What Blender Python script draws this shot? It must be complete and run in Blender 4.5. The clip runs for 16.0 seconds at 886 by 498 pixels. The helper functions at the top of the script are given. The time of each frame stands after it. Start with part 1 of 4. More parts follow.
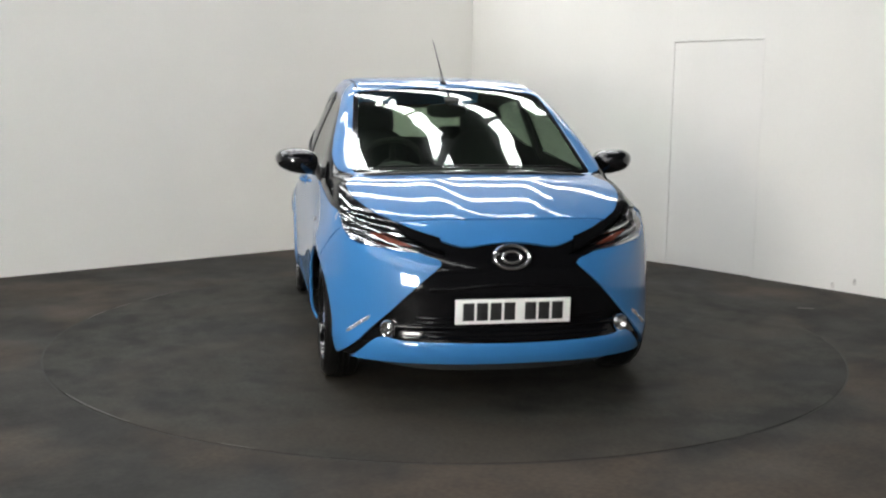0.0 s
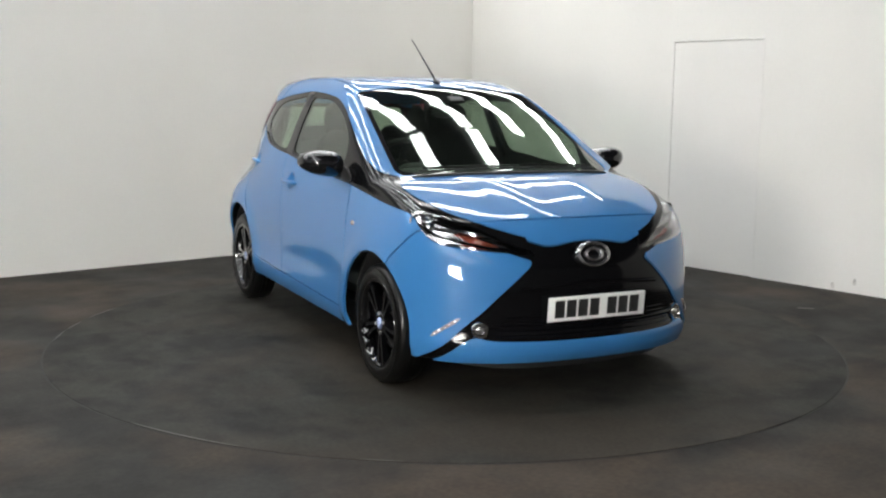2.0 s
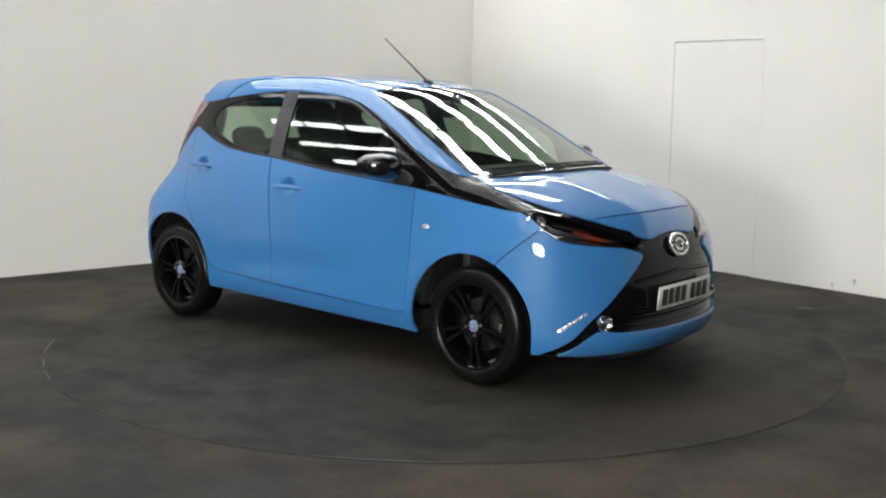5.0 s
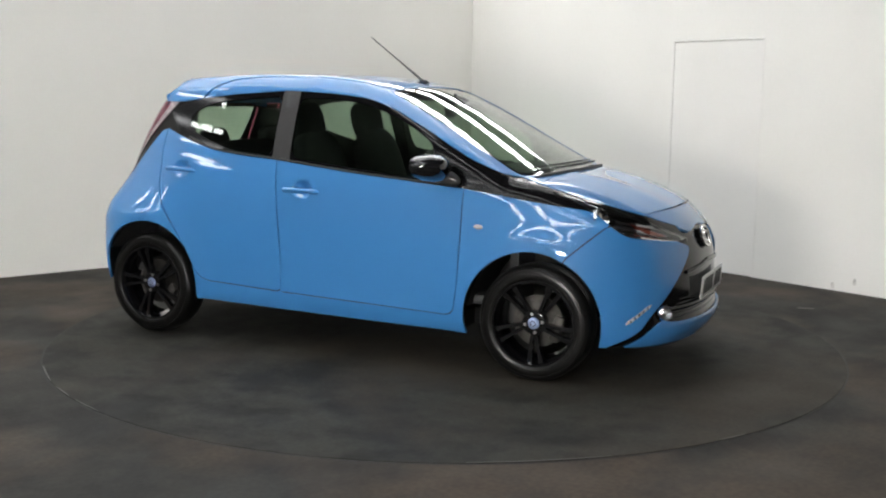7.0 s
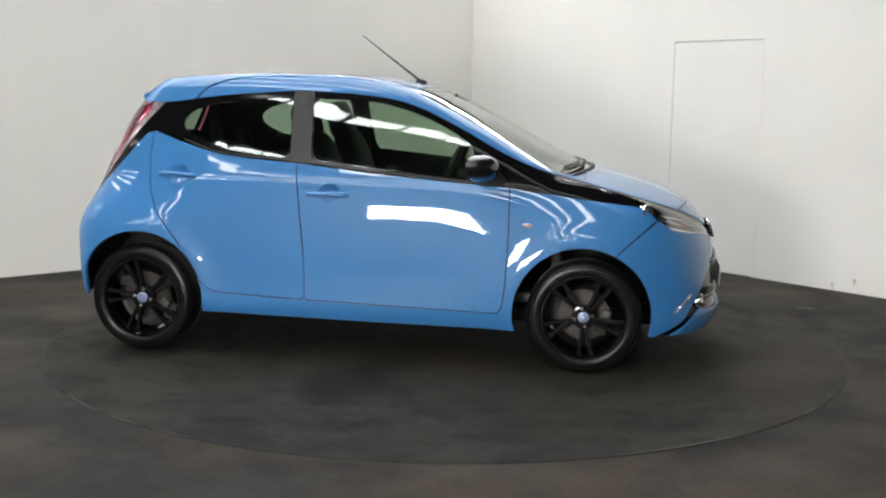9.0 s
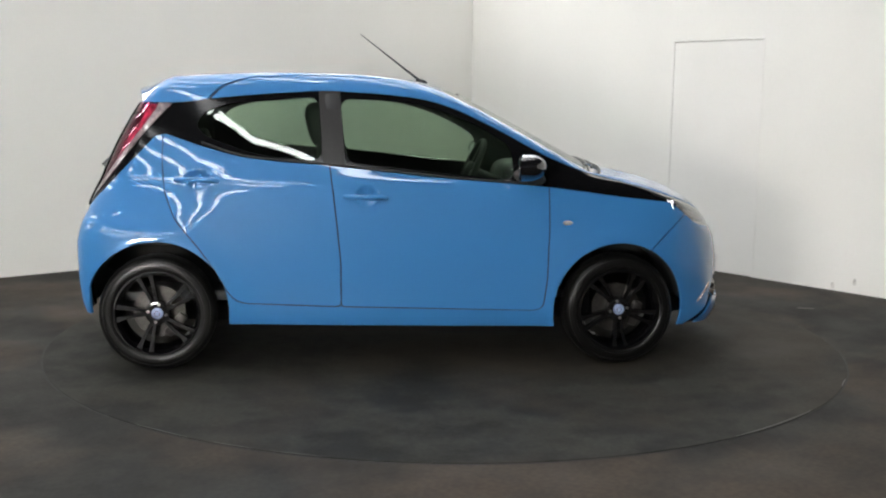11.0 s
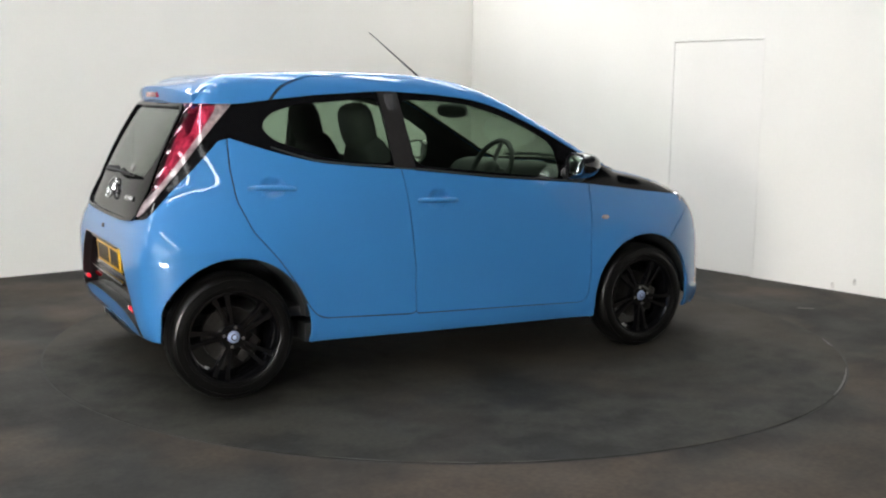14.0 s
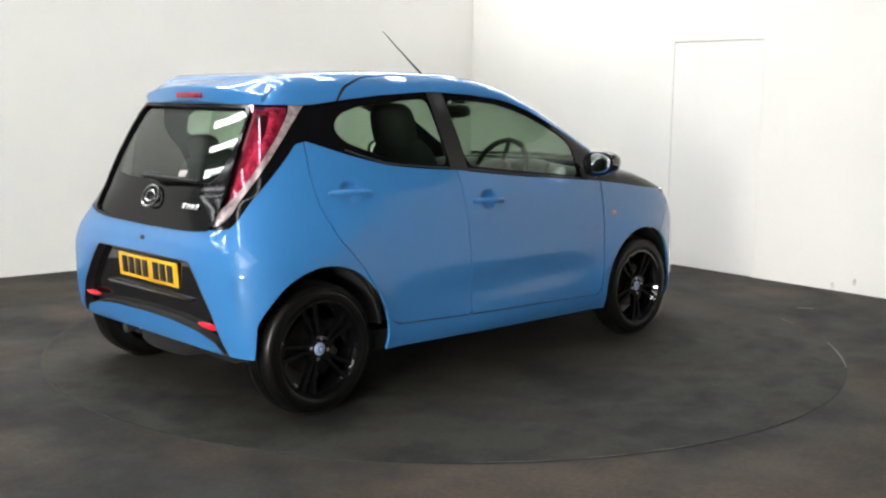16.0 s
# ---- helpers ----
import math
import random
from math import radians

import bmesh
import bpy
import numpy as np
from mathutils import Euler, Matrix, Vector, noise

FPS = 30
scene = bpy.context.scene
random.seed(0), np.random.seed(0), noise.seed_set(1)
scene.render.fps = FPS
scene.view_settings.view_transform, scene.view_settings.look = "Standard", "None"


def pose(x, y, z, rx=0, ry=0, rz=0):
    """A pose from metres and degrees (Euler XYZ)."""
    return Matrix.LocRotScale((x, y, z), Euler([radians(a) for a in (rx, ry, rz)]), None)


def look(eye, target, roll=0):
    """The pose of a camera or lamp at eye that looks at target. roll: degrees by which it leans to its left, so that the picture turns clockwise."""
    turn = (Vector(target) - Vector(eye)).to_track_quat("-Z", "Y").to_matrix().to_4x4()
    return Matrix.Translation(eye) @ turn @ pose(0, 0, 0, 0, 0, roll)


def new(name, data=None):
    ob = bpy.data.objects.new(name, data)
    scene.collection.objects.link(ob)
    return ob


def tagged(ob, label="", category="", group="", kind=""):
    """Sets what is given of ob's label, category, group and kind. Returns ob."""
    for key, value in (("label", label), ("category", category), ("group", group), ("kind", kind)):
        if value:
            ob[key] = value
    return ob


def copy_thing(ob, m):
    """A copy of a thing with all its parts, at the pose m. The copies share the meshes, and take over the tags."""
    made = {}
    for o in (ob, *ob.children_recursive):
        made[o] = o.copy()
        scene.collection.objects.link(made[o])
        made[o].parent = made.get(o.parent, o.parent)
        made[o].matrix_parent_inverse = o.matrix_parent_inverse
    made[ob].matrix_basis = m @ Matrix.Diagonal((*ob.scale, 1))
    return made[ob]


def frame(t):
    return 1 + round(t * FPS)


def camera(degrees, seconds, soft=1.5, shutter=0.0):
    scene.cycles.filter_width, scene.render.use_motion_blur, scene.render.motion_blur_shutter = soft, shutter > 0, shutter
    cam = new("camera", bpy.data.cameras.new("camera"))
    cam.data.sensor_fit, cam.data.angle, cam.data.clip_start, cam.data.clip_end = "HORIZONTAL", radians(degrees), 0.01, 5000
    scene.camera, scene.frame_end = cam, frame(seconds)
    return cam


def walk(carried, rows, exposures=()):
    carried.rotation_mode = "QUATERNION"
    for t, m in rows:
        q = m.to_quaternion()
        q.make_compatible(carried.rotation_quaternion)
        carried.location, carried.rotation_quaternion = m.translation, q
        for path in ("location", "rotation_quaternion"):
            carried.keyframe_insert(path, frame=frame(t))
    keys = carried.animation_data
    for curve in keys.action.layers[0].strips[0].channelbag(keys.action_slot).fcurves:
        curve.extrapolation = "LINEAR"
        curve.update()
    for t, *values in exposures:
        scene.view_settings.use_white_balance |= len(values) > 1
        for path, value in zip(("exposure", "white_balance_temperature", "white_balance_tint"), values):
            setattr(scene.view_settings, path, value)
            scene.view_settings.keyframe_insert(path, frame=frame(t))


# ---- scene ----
# camera: stands still on a stand, a turntable turns the car in front of it
cam = camera(46.04, 16.0, soft=2.2)
EYE, AIM, LEAN = (0.0, -5.982, 1.361), (-0.0139, -1.0331, 0.6457), 0.718
EXPOSURES = [(0.0, 0.27), (9.0, 0.28), (12.5, 0.36), (14.5, 0.58), (16.0, 0.68)]
walk(cam, [(0.0, look(EYE, AIM, LEAN)), (16.0, look(EYE, AIM, LEAN))], EXPOSURES)

# ---- light: daylight through the rooflights of the hall, and the unseen light panel ----
ROOFLIGHT, PANEL_GLOW = 13.6, 80.0
world = bpy.data.worlds.new("world")
scene.world = world
world.use_nodes = True
sky = world.node_tree.nodes.new("ShaderNodeTexSky")
sky.sky_type, sky.sun_disc, sky.sun_elevation, sky.sun_rotation = "NISHITA", False, radians(40), radians(30)
world.node_tree.links.new(sky.outputs[0], world.node_tree.nodes["Background"].inputs[0])
world.node_tree.nodes["Background"].inputs[1].default_value = 0.1


# ---- materials ----
def material(name, color, rough=0.5, metal=0.0, coat=0.0, vary=0.0, scale=6.0, bump=0.0, fine=120.0, rough_vary=0.0, stretch=(1, 1, 1), specular=0.5):
    """Principled surface whose tone, gloss and relief vary at two scales."""
    m = bpy.data.materials.new(name)
    m.use_nodes = True
    n, l = m.node_tree.nodes, m.node_tree.links
    b = n["Principled BSDF"]
    b.inputs["Base Color"].default_value = (*color, 1)
    b.inputs["Roughness"].default_value = rough
    b.inputs["Metallic"].default_value = metal
    b.inputs["Coat Weight"].default_value = coat
    b.inputs["Coat Roughness"].default_value = 0.03
    b.inputs["Specular IOR Level"].default_value = specular
    if vary or bump or rough_vary:
        co = n.new("ShaderNodeTexCoord")
        mp = n.new("ShaderNodeMapping")
        mp.inputs["Scale"].default_value = stretch
        l.new(co.outputs["Object"], mp.inputs[0])
        big, small = n.new("ShaderNodeTexNoise"), n.new("ShaderNodeTexNoise")
        big.inputs["Scale"].default_value, small.inputs["Scale"].default_value = scale, fine
        big.inputs["Detail"].default_value = 5
        for t in (big, small):
            l.new(mp.outputs[0], t.inputs["Vector"])
        both = n.new("ShaderNodeMath")
        both.operation = "MULTIPLY_ADD"
        l.new(small.outputs[0], both.inputs[0])
        both.inputs[1].default_value = 0.35
        l.new(big.outputs[0], both.inputs[2])
        if vary:
            ramp = n.new("ShaderNodeValToRGB")
            ramp.color_ramp.elements[0].position, ramp.color_ramp.elements[1].position = 0.42, 0.92
            ramp.color_ramp.elements[0].color = (*[c * (1 - vary) for c in color], 1)
            ramp.color_ramp.elements[1].color = (*[min(1, c * (1 + vary)) for c in color], 1)
            l.new(both.outputs[0], ramp.inputs[0])
            l.new(ramp.outputs[0], b.inputs["Base Color"])
        if rough_vary:
            rr = n.new("ShaderNodeMapRange")
            rr.inputs["From Min"].default_value, rr.inputs["From Max"].default_value = 0.4, 0.9
            rr.inputs["To Min"].default_value, rr.inputs["To Max"].default_value = rough - rough_vary, rough + rough_vary
            l.new(both.outputs[0], rr.inputs[0])
            l.new(rr.outputs[0], b.inputs["Roughness"])
        if bump:
            bp = n.new("ShaderNodeBump")
            bp.inputs["Strength"].default_value, bp.inputs["Distance"].default_value = bump, 0.002
            l.new(small.outputs[0], bp.inputs["Height"])
            l.new(bp.outputs[0], b.inputs["Normal"])
    return m


def glass_material(name, tint, ior=1.5):
    """Thin glazing: tinted see-through with a mirror gloss that grows at grazing angles."""
    m = bpy.data.materials.new(name)
    m.use_nodes = True
    n, l = m.node_tree.nodes, m.node_tree.links
    n.remove(n["Principled BSDF"])
    clear, gloss, mix, face = (n.new("ShaderNode" + k) for k in ("BsdfTransparent", "BsdfGlossy", "MixShader", "LayerWeight"))
    clear.inputs[0].default_value = (*tint, 1)
    gloss.inputs["Roughness"].default_value = 0.01
    face.inputs["Blend"].default_value = 0.5
    power, scale = n.new("ShaderNodeMath"), n.new("ShaderNodeMapRange")
    power.operation = "POWER"
    power.inputs[1].default_value = 4.2
    scale.inputs["To Min"].default_value = ((ior - 1) / (ior + 1)) ** 2 * 1.25
    for a, b in ((face.outputs["Facing"], power.inputs[0]), (power.outputs[0], scale.inputs[0]), (scale.outputs[0], mix.inputs[0]),
                 (clear.outputs[0], mix.inputs[1]), (gloss.outputs[0], mix.inputs[2]), (mix.outputs[0], n["Material Output"].inputs[0])):
        l.new(a, b)
    return m


def glow(name, color, strength):
    m = material(name, color, 0.6)
    b = m.node_tree.nodes["Principled BSDF"]
    b.inputs["Emission Color"].default_value = (*color, 1)
    b.inputs["Emission Strength"].default_value = strength
    return m


SURROUND = material("window_surround_black", (0.004, 0.004, 0.0045), 0.10, specular=0.2)
PAINT = material("blue_paint", (0.034, 0.169, 0.405), 0.42, 0.0, 1.0, specular=0.22, vary=0.03, scale=900, fine=2500)
GLOSS_BLACK = material("gloss_black", (0.006, 0.006, 0.007), 0.08, coat=0.6)
SATIN_BLACK = material("satin_black", (0.014, 0.013, 0.013), 0.38, vary=0.2, scale=40)
TRIM = material("black_plastic", (0.012, 0.012, 0.012), 0.6, vary=0.25, scale=30, bump=0.15, fine=700)
CABIN = material("cabin_plastic", (0.022, 0.022, 0.023), 0.65, vary=0.2, scale=20, bump=0.1, fine=500)
FABRIC = material("seat_fabric", (0.02, 0.02, 0.022), 0.9, vary=0.3, scale=25, bump=0.4, fine=900)
RUBBER = material("tyre_rubber", (0.004, 0.0038, 0.0036), 0.30, specular=0.28, vary=0.35, scale=18, bump=0.04, fine=400)
ALLOY = material("black_alloy", (0.0025, 0.0025, 0.003), 0.07, coat=0.5, rough_vary=0.02, scale=30)
TAIL_EDGE = material("smoked_lens_edge", (0.30, 0.24, 0.25), 0.15, 0.2, coat=0.8, vary=0.5, scale=30)
DARK_STEEL = material("worn_brake_steel", (0.06, 0.056, 0.053), 0.45, 0.9, vary=0.3, scale=40)
STEEL = material("bare_steel", (0.42, 0.40, 0.38), 0.35, 1.0, vary=0.2, scale=50)
CHROME = material("chrome", (0.82, 0.82, 0.83), 0.07, 1.0)
BADGE = material("satin_chrome", (0.80, 0.80, 0.81), 0.24, 1.0)
REFLECTOR = material("lamp_reflector", (0.72, 0.72, 0.74), 0.16, 1.0, vary=0.15, scale=40)
MIRROR = material("mirror_glass", (0.8, 0.82, 0.83), 0.02, 1.0)
CAP_BLUE = material("pale_blue_cap", (0.33, 0.40, 0.62), 0.25, 0.3, vary=0.1, scale=200)
GLASS = glass_material("window_glass", (0.80, 0.87, 0.80))
LENS = glass_material("clear_lens", (0.93, 0.93, 0.93), 1.45)
# red lens and lamp bowl: the streaks in their colour stand in for reflections
RED_LENS = material("red_lens", (0.30, 0.010, 0.045), 0.12, coat=0.5, vary=0.75, scale=22, fine=130, stretch=(1, 1, 0.35))
RED_CLEAR = glass_material("red_clear_lens", (0.94, 0.50, 0.62), 1.5)
LAMP_BOWL = material("streaked_lamp_bowl", (0.50, 0.36, 0.38), 0.22, 0.6, vary=0.95, scale=26, fine=110, bump=0.8, stretch=(1, 1, 0.6))
PALE_LENS = material("pale_lens", (0.50, 0.46, 0.46), 0.12, 0.35, coat=1.0, vary=0.3, scale=40)
REFLEX = material("red_reflector", (0.70, 0.012, 0.03), 0.2, coat=0.5, vary=0.2, scale=120)
# colour of the orange-red reflection in the headlight's inner corner
RED_GLINT = material("reddish_glint", (0.22, 0.045, 0.025), 0.12, coat=1.0)
PLATE_WHITE = material("white_plate", (0.80, 0.80, 0.78), 0.3, vary=0.03, scale=8)
PLATE_YELLOW = material("yellow_plate", (0.80, 0.46, 0.03), 0.3, vary=0.03, scale=8)
INK = material("black_ink", (0.012, 0.012, 0.012), 0.4)
UNDER = material("underbody", (0.010, 0.010, 0.010), 0.85, vary=0.3, scale=12)


def floor_material(name, dark, mid, brown, rough):
    """Old painted concrete: smudged patches, brown grime, fine grit."""
    m = material(name, mid, rough, specular=0.2, bump=0.3, fine=90, rough_vary=0.12, scale=2)
    n, l = m.node_tree.nodes, m.node_tree.links
    co = n.new("ShaderNodeTexCoord")
    patch, grime, grit = (n.new("ShaderNodeTexNoise") for _ in range(3))
    for t, sc, det, rgh in ((patch, 2.1, 6, 0.62), (grime, 0.75, 4, 0.6), (grit, 45, 3, 0.6)):
        t.inputs["Scale"].default_value, t.inputs["Detail"].default_value, t.inputs["Roughness"].default_value = sc, det, rgh
        l.new(co.outputs["Object"], t.inputs["Vector"])
    ramp = n.new("ShaderNodeValToRGB")
    ramp.color_ramp.elements[0].position, ramp.color_ramp.elements[1].position = 0.42, 0.58
    ramp.color_ramp.elements[0].color, ramp.color_ramp.elements[1].color = (*dark, 1), (*mid, 1)
    l.new(patch.outputs[0], ramp.inputs[0])
    where = n.new("ShaderNodeMapRange")
    where.inputs["From Min"].default_value, where.inputs["From Max"].default_value = 0.47, 0.62
    l.new(grime.outputs[0], where.inputs[0])
    mix = n.new("ShaderNodeMix")
    mix.data_type = "RGBA"
    l.new(where.outputs[0], mix.inputs[0])
    l.new(ramp.outputs[0], mix.inputs[6])
    mix.inputs[7].default_value = (*brown, 1)
    speck = n.new("ShaderNodeMix")
    speck.data_type, speck.blend_type = "RGBA", "OVERLAY"
    speck.inputs[0].default_value = 0.5
    l.new(mix.outputs[2], speck.inputs[6])
    l.new(grit.outputs[0], speck.inputs[7])
    l.new(speck.outputs[2], n["Principled BSDF"].inputs["Base Color"])
    return m


FLOOR = floor_material("painted_concrete", (0.0135, 0.0128, 0.0110), (0.0245, 0.0233, 0.0200), (0.050, 0.038, 0.028), 0.75)
DISC = floor_material("turntable_deck", (0.010, 0.0097, 0.008), (0.030, 0.0295, 0.0245), (0.034, 0.0285, 0.0215), 0.75)
WALL = material("white_wall_paint", (0.80, 0.785, 0.74), 0.6, vary=0.025, scale=1.2, bump=0.12, fine=35)
DOOR = material("white_door_paint", (0.80, 0.785, 0.745), 0.45, vary=0.02, scale=2.0, bump=0.05, fine=30)
RING = material("worn_ring_seam", (0.014, 0.0132, 0.0115), 0.8, vary=0.75, scale=2.5, fine=14)
GAP = material("dark_gap", (0.02, 0.019, 0.017), 0.8)
SCUFF = material("wall_scuff", (0.60, 0.58, 0.54), 0.8, vary=0.3, scale=30)
MARK = material("floor_scrape", (0.11, 0.105, 0.095), 0.8, vary=0.3, scale=30)
CLADDING = material("grey_cladding", (0.22, 0.22, 0.22), 0.6, vary=0.2, scale=0.6)
ROOF_SHEET = material("dark_roof_sheet", (0.05, 0.05, 0.052), 0.6, vary=0.2, scale=0.8)
GLAZING = glow("rooflight_glazing", (0.975, 0.99, 1.0), ROOFLIGHT)
PANE = glow("light_panel_face", (1.0, 0.98, 0.93), PANEL_GLOW)


# ---- mesh helpers ----
def part(name, bm, mat, parent=None, label="", smooth=True):
    """Links a bmesh as one mesh object under a thing or a part."""
    me = bpy.data.meshes.new(name)
    bmesh.ops.recalc_face_normals(bm, faces=bm.faces[:])
    bm.to_mesh(me)
    bm.free()
    for m in (mat if isinstance(mat, (list, tuple)) else [mat]):
        me.materials.append(m)
    if smooth:
        me.shade_smooth()
        me.set_sharp_from_angle(angle=radians(38))
    ob = new(name, me)
    ob.parent = parent
    if label:
        tagged(ob, label)
    return ob


def box(size, at=(0, 0, 0), turn=(0, 0, 0), bevel=0.0, bm=None, seg=2):
    bm = bm or bmesh.new()
    r = bmesh.ops.create_cube(bm, size=1)
    vs = r["verts"]
    bmesh.ops.transform(bm, matrix=pose(*at, *turn) @ Matrix.Diagonal((*size, 1)), verts=vs)
    if bevel:
        es = list({e for v in vs for e in v.link_edges})
        bmesh.ops.bevel(bm, geom=es, offset=bevel, segments=seg, profile=0.5, affect="EDGES")
    return bm


def lathe(profile, n=48, at=(0, 0, 0), turn=(0, 0, 0), bm=None, closed=False):
    """Turns a profile of (radius, height) about the local y axis."""
    bm = bm or bmesh.new()
    m = pose(*at, *turn)
    rings = []
    for r, h in profile:
        rings.append([bm.verts.new(m @ Vector((r * math.cos(2 * math.pi * i / n), h, r * math.sin(2 * math.pi * i / n)))) for i in range(n)])
    pairs = list(zip(rings, rings[1:] + ([rings[0]] if closed else [])))
    if not closed:
        pairs = pairs[:len(rings) - 1]
    for a, b in pairs:
        for i in range(n):
            bm.faces.new((a[i], a[(i + 1) % n], b[(i + 1) % n], b[i]))
    if not closed:
        for ring in (rings[0], rings[-1]):
            bm.faces.new(ring)
    return bm


def tube(points, radii, n=10, bm=None):
    """A round bar along points; radii: one or one a point."""
    bm = bm or bmesh.new()
    pts = [Vector(p) for p in points]
    radii = radii if isinstance(radii, (list, tuple)) else [radii] * len(pts)
    rings = []
    for i, p in enumerate(pts):
        d = (pts[min(i + 1, len(pts) - 1)] - pts[max(i - 1, 0)]).normalized()
        q = d.to_track_quat("Z", "Y").to_matrix()
        rings.append([bm.verts.new(p + q @ Vector((math.cos(2 * math.pi * k / n), math.sin(2 * math.pi * k / n), 0)) * radii[i]) for k in range(n)])
    for a, b in zip(rings, rings[1:]):
        for k in range(n):
            bm.faces.new((a[k], a[(k + 1) % n], b[(k + 1) % n], b[k]))
    bm.faces.new(rings[0][::-1])
    bm.faces.new(rings[-1])
    return bm


def blob(radii, at=(0, 0, 0), turn=(0, 0, 0), power=1.0, u=28, v=16, bm=None):
    """A rounded form: an ellipsoid, squarer for a power below 1."""
    bm = bm or bmesh.new()
    vs = bmesh.ops.create_uvsphere(bm, u_segments=u, v_segments=v, radius=1)["verts"]
    for w in vs:
        w.co = Vector([math.copysign(abs(c) ** power, c) for c in w.co])
    bmesh.ops.transform(bm, matrix=pose(*at, *turn) @ Matrix.Diagonal((*radii, 1)), verts=vs)
    return bm


def slab(outline, z0, z1, bm=None):
    """An upright prism over a plan outline."""
    bm = bm or bmesh.new()
    a = [bm.verts.new((x, y, z0)) for x, y in outline]
    b = [bm.verts.new((x, y, z1)) for x, y in outline]
    bm.faces.new(a[::-1])
    bm.faces.new(b)
    for i in range(len(a)):
        j = (i + 1) % len(a)
        bm.faces.new((a[i], a[j], b[j], b[i]))
    return bm


# ---- the hall ----
# two white partition walls meet at CORNER; A runs along one, B along the other, both towards the camera's side
CORNER = Vector((0.24, 4.68, 0))
A = Vector((-0.763, -0.647, 0))
B = Vector((0.643, -0.766, 0))
B = (B - A * B.dot(A)).normalized()
FRAME = Matrix.Translation(CORNER) @ Matrix(((A.x, B.x, 0, 0), (A.y, B.y, 0, 0), (0, 0, 1, 0), (0, 0, 0, 1)))


def hall(name, bm, mat, label="", category="", kind="structure", parent=None):
    """A piece of the hall, built in the walls' own axes: x along one wall, y along the other."""
    ob = part(name, bm, mat, parent, smooth=False)
    if parent is None:
        ob.matrix_world = FRAME
        tagged(ob, label, category, kind=kind)
    return ob


bm = bmesh.new()
bmesh.ops.create_grid(bm, x_segments=40, y_segments=40, size=15)
bmesh.ops.translate(bm, verts=bm.verts, vec=(7, 7, -0.004))
hall("floor", bm, FLOOR, "worn dark grey painted concrete workshop floor", "floor")
# the door's leaf sits in an opening of the second wall
DOOR_A, DOOR_B, DOOR_H = 2.512, 3.336, 1.84
hall("wall_west", box((8.2, 0.12, 2.9), (4.1 - 0.12, -0.06, 1.438)), WALL, "smooth white painted partition wall", "wall")
wall = hall("wall_east", box((0.12, DOOR_A, 2.9), (-0.06, DOOR_A / 2, 1.438)), WALL, "white painted partition wall with a flush door", "wall")
hall("wall_part", box((0.12, 10.5 - DOOR_B, 2.9), (-0.06, (10.5 + DOOR_B) / 2, 1.438)), WALL, parent=wall)
hall("wall_part", box((0.12, DOOR_B - DOOR_A, 2.888 - DOOR_H), (-0.06, (DOOR_A + DOOR_B) / 2, (2.888 + DOOR_H) / 2)), WALL, parent=wall)

door = hall("door_1", box((0.045, DOOR_B - DOOR_A - 0.003, DOOR_H - 0.003), (-0.0245, (DOOR_A + DOOR_B) / 2, DOOR_H / 2 - 0.002), bevel=0.002), DOOR,
            "flush white painted door, closed, without a handle", "door")
# narrow frame strips that stand a little proud of the wall
hall("door_head", box((0.006, DOOR_B - DOOR_A + 0.05, 0.022), (0.0, (DOOR_A + DOOR_B) / 2, DOOR_H + 0.012), bevel=0.003), DOOR, parent=door)
for b in (DOOR_A - 0.012, DOOR_B + 0.012):
    hall("door_jamb", box((0.006, 0.022, DOOR_H), (0.0, b, DOOR_H / 2 - 0.012), bevel=0.002), DOOR, parent=door)
hall("door_backing", box((0.03, DOOR_B - DOOR_A, DOOR_H), (-0.09, (DOOR_A + DOOR_B) / 2, DOOR_H / 2)), DOOR, parent=door)
# scuffs low on the wall
for b, z, w, h in ((4.04, 0.035, 0.03, 0.045), (4.208, 0.08, 0.025, 0.05)):
    sc = hall("wall_scuff", blob((0.0025, w / 2, h / 2), (0.0, b, z), power=0.8, u=12, v=8), SCUFF, "small grey scuff mark low on the white wall", "scuff", kind="stuff")
sc = hall("floor_mark", box((0.10, 0.014, 0.004), (0.787, 4.296, -0.003), (0, 0, 130)), MARK, "short pale scrape on the dark floor", "mark", kind="stuff")

# the hall round the set: cladding walls and a dark pitched roof with long rooflights
HX0, HX1, HY0, HY1, EAVES, RIDGE = -6.0, 20.0, -6.0, 20.0, 5.6, 7.4
for name, size, at in (("wall_north", (26, 0.2, 7.6), (7, HY0, 3.79)), ("wall_south", (26, 0.2, 7.6), (7, HY1, 3.79)),
                       ("wall_hall_east", (0.2, 26, 7.6), (HX0, 7, 3.79)), ("wall_hall_west", (0.2, 26, 7.6), (HX1, 7, 3.79))):
    hall(name, box(size, at), CLADDING, "plain grey clad wall of the hall", "wall")
MID = (HX0 + HX1) / 2
slope = math.atan2(RIDGE - EAVES, HX1 - MID)
for k, sign in enumerate((-1, 1)):
    roof = hall("ceiling", box((13.3, 26, 0.1), (MID + sign * 6.5, 7, (EAVES + RIDGE) / 2 + 0.05), (0, math.degrees(sign * slope), 0)), ROOF_SHEET, "dark sheet roof of the hall", "ceiling")


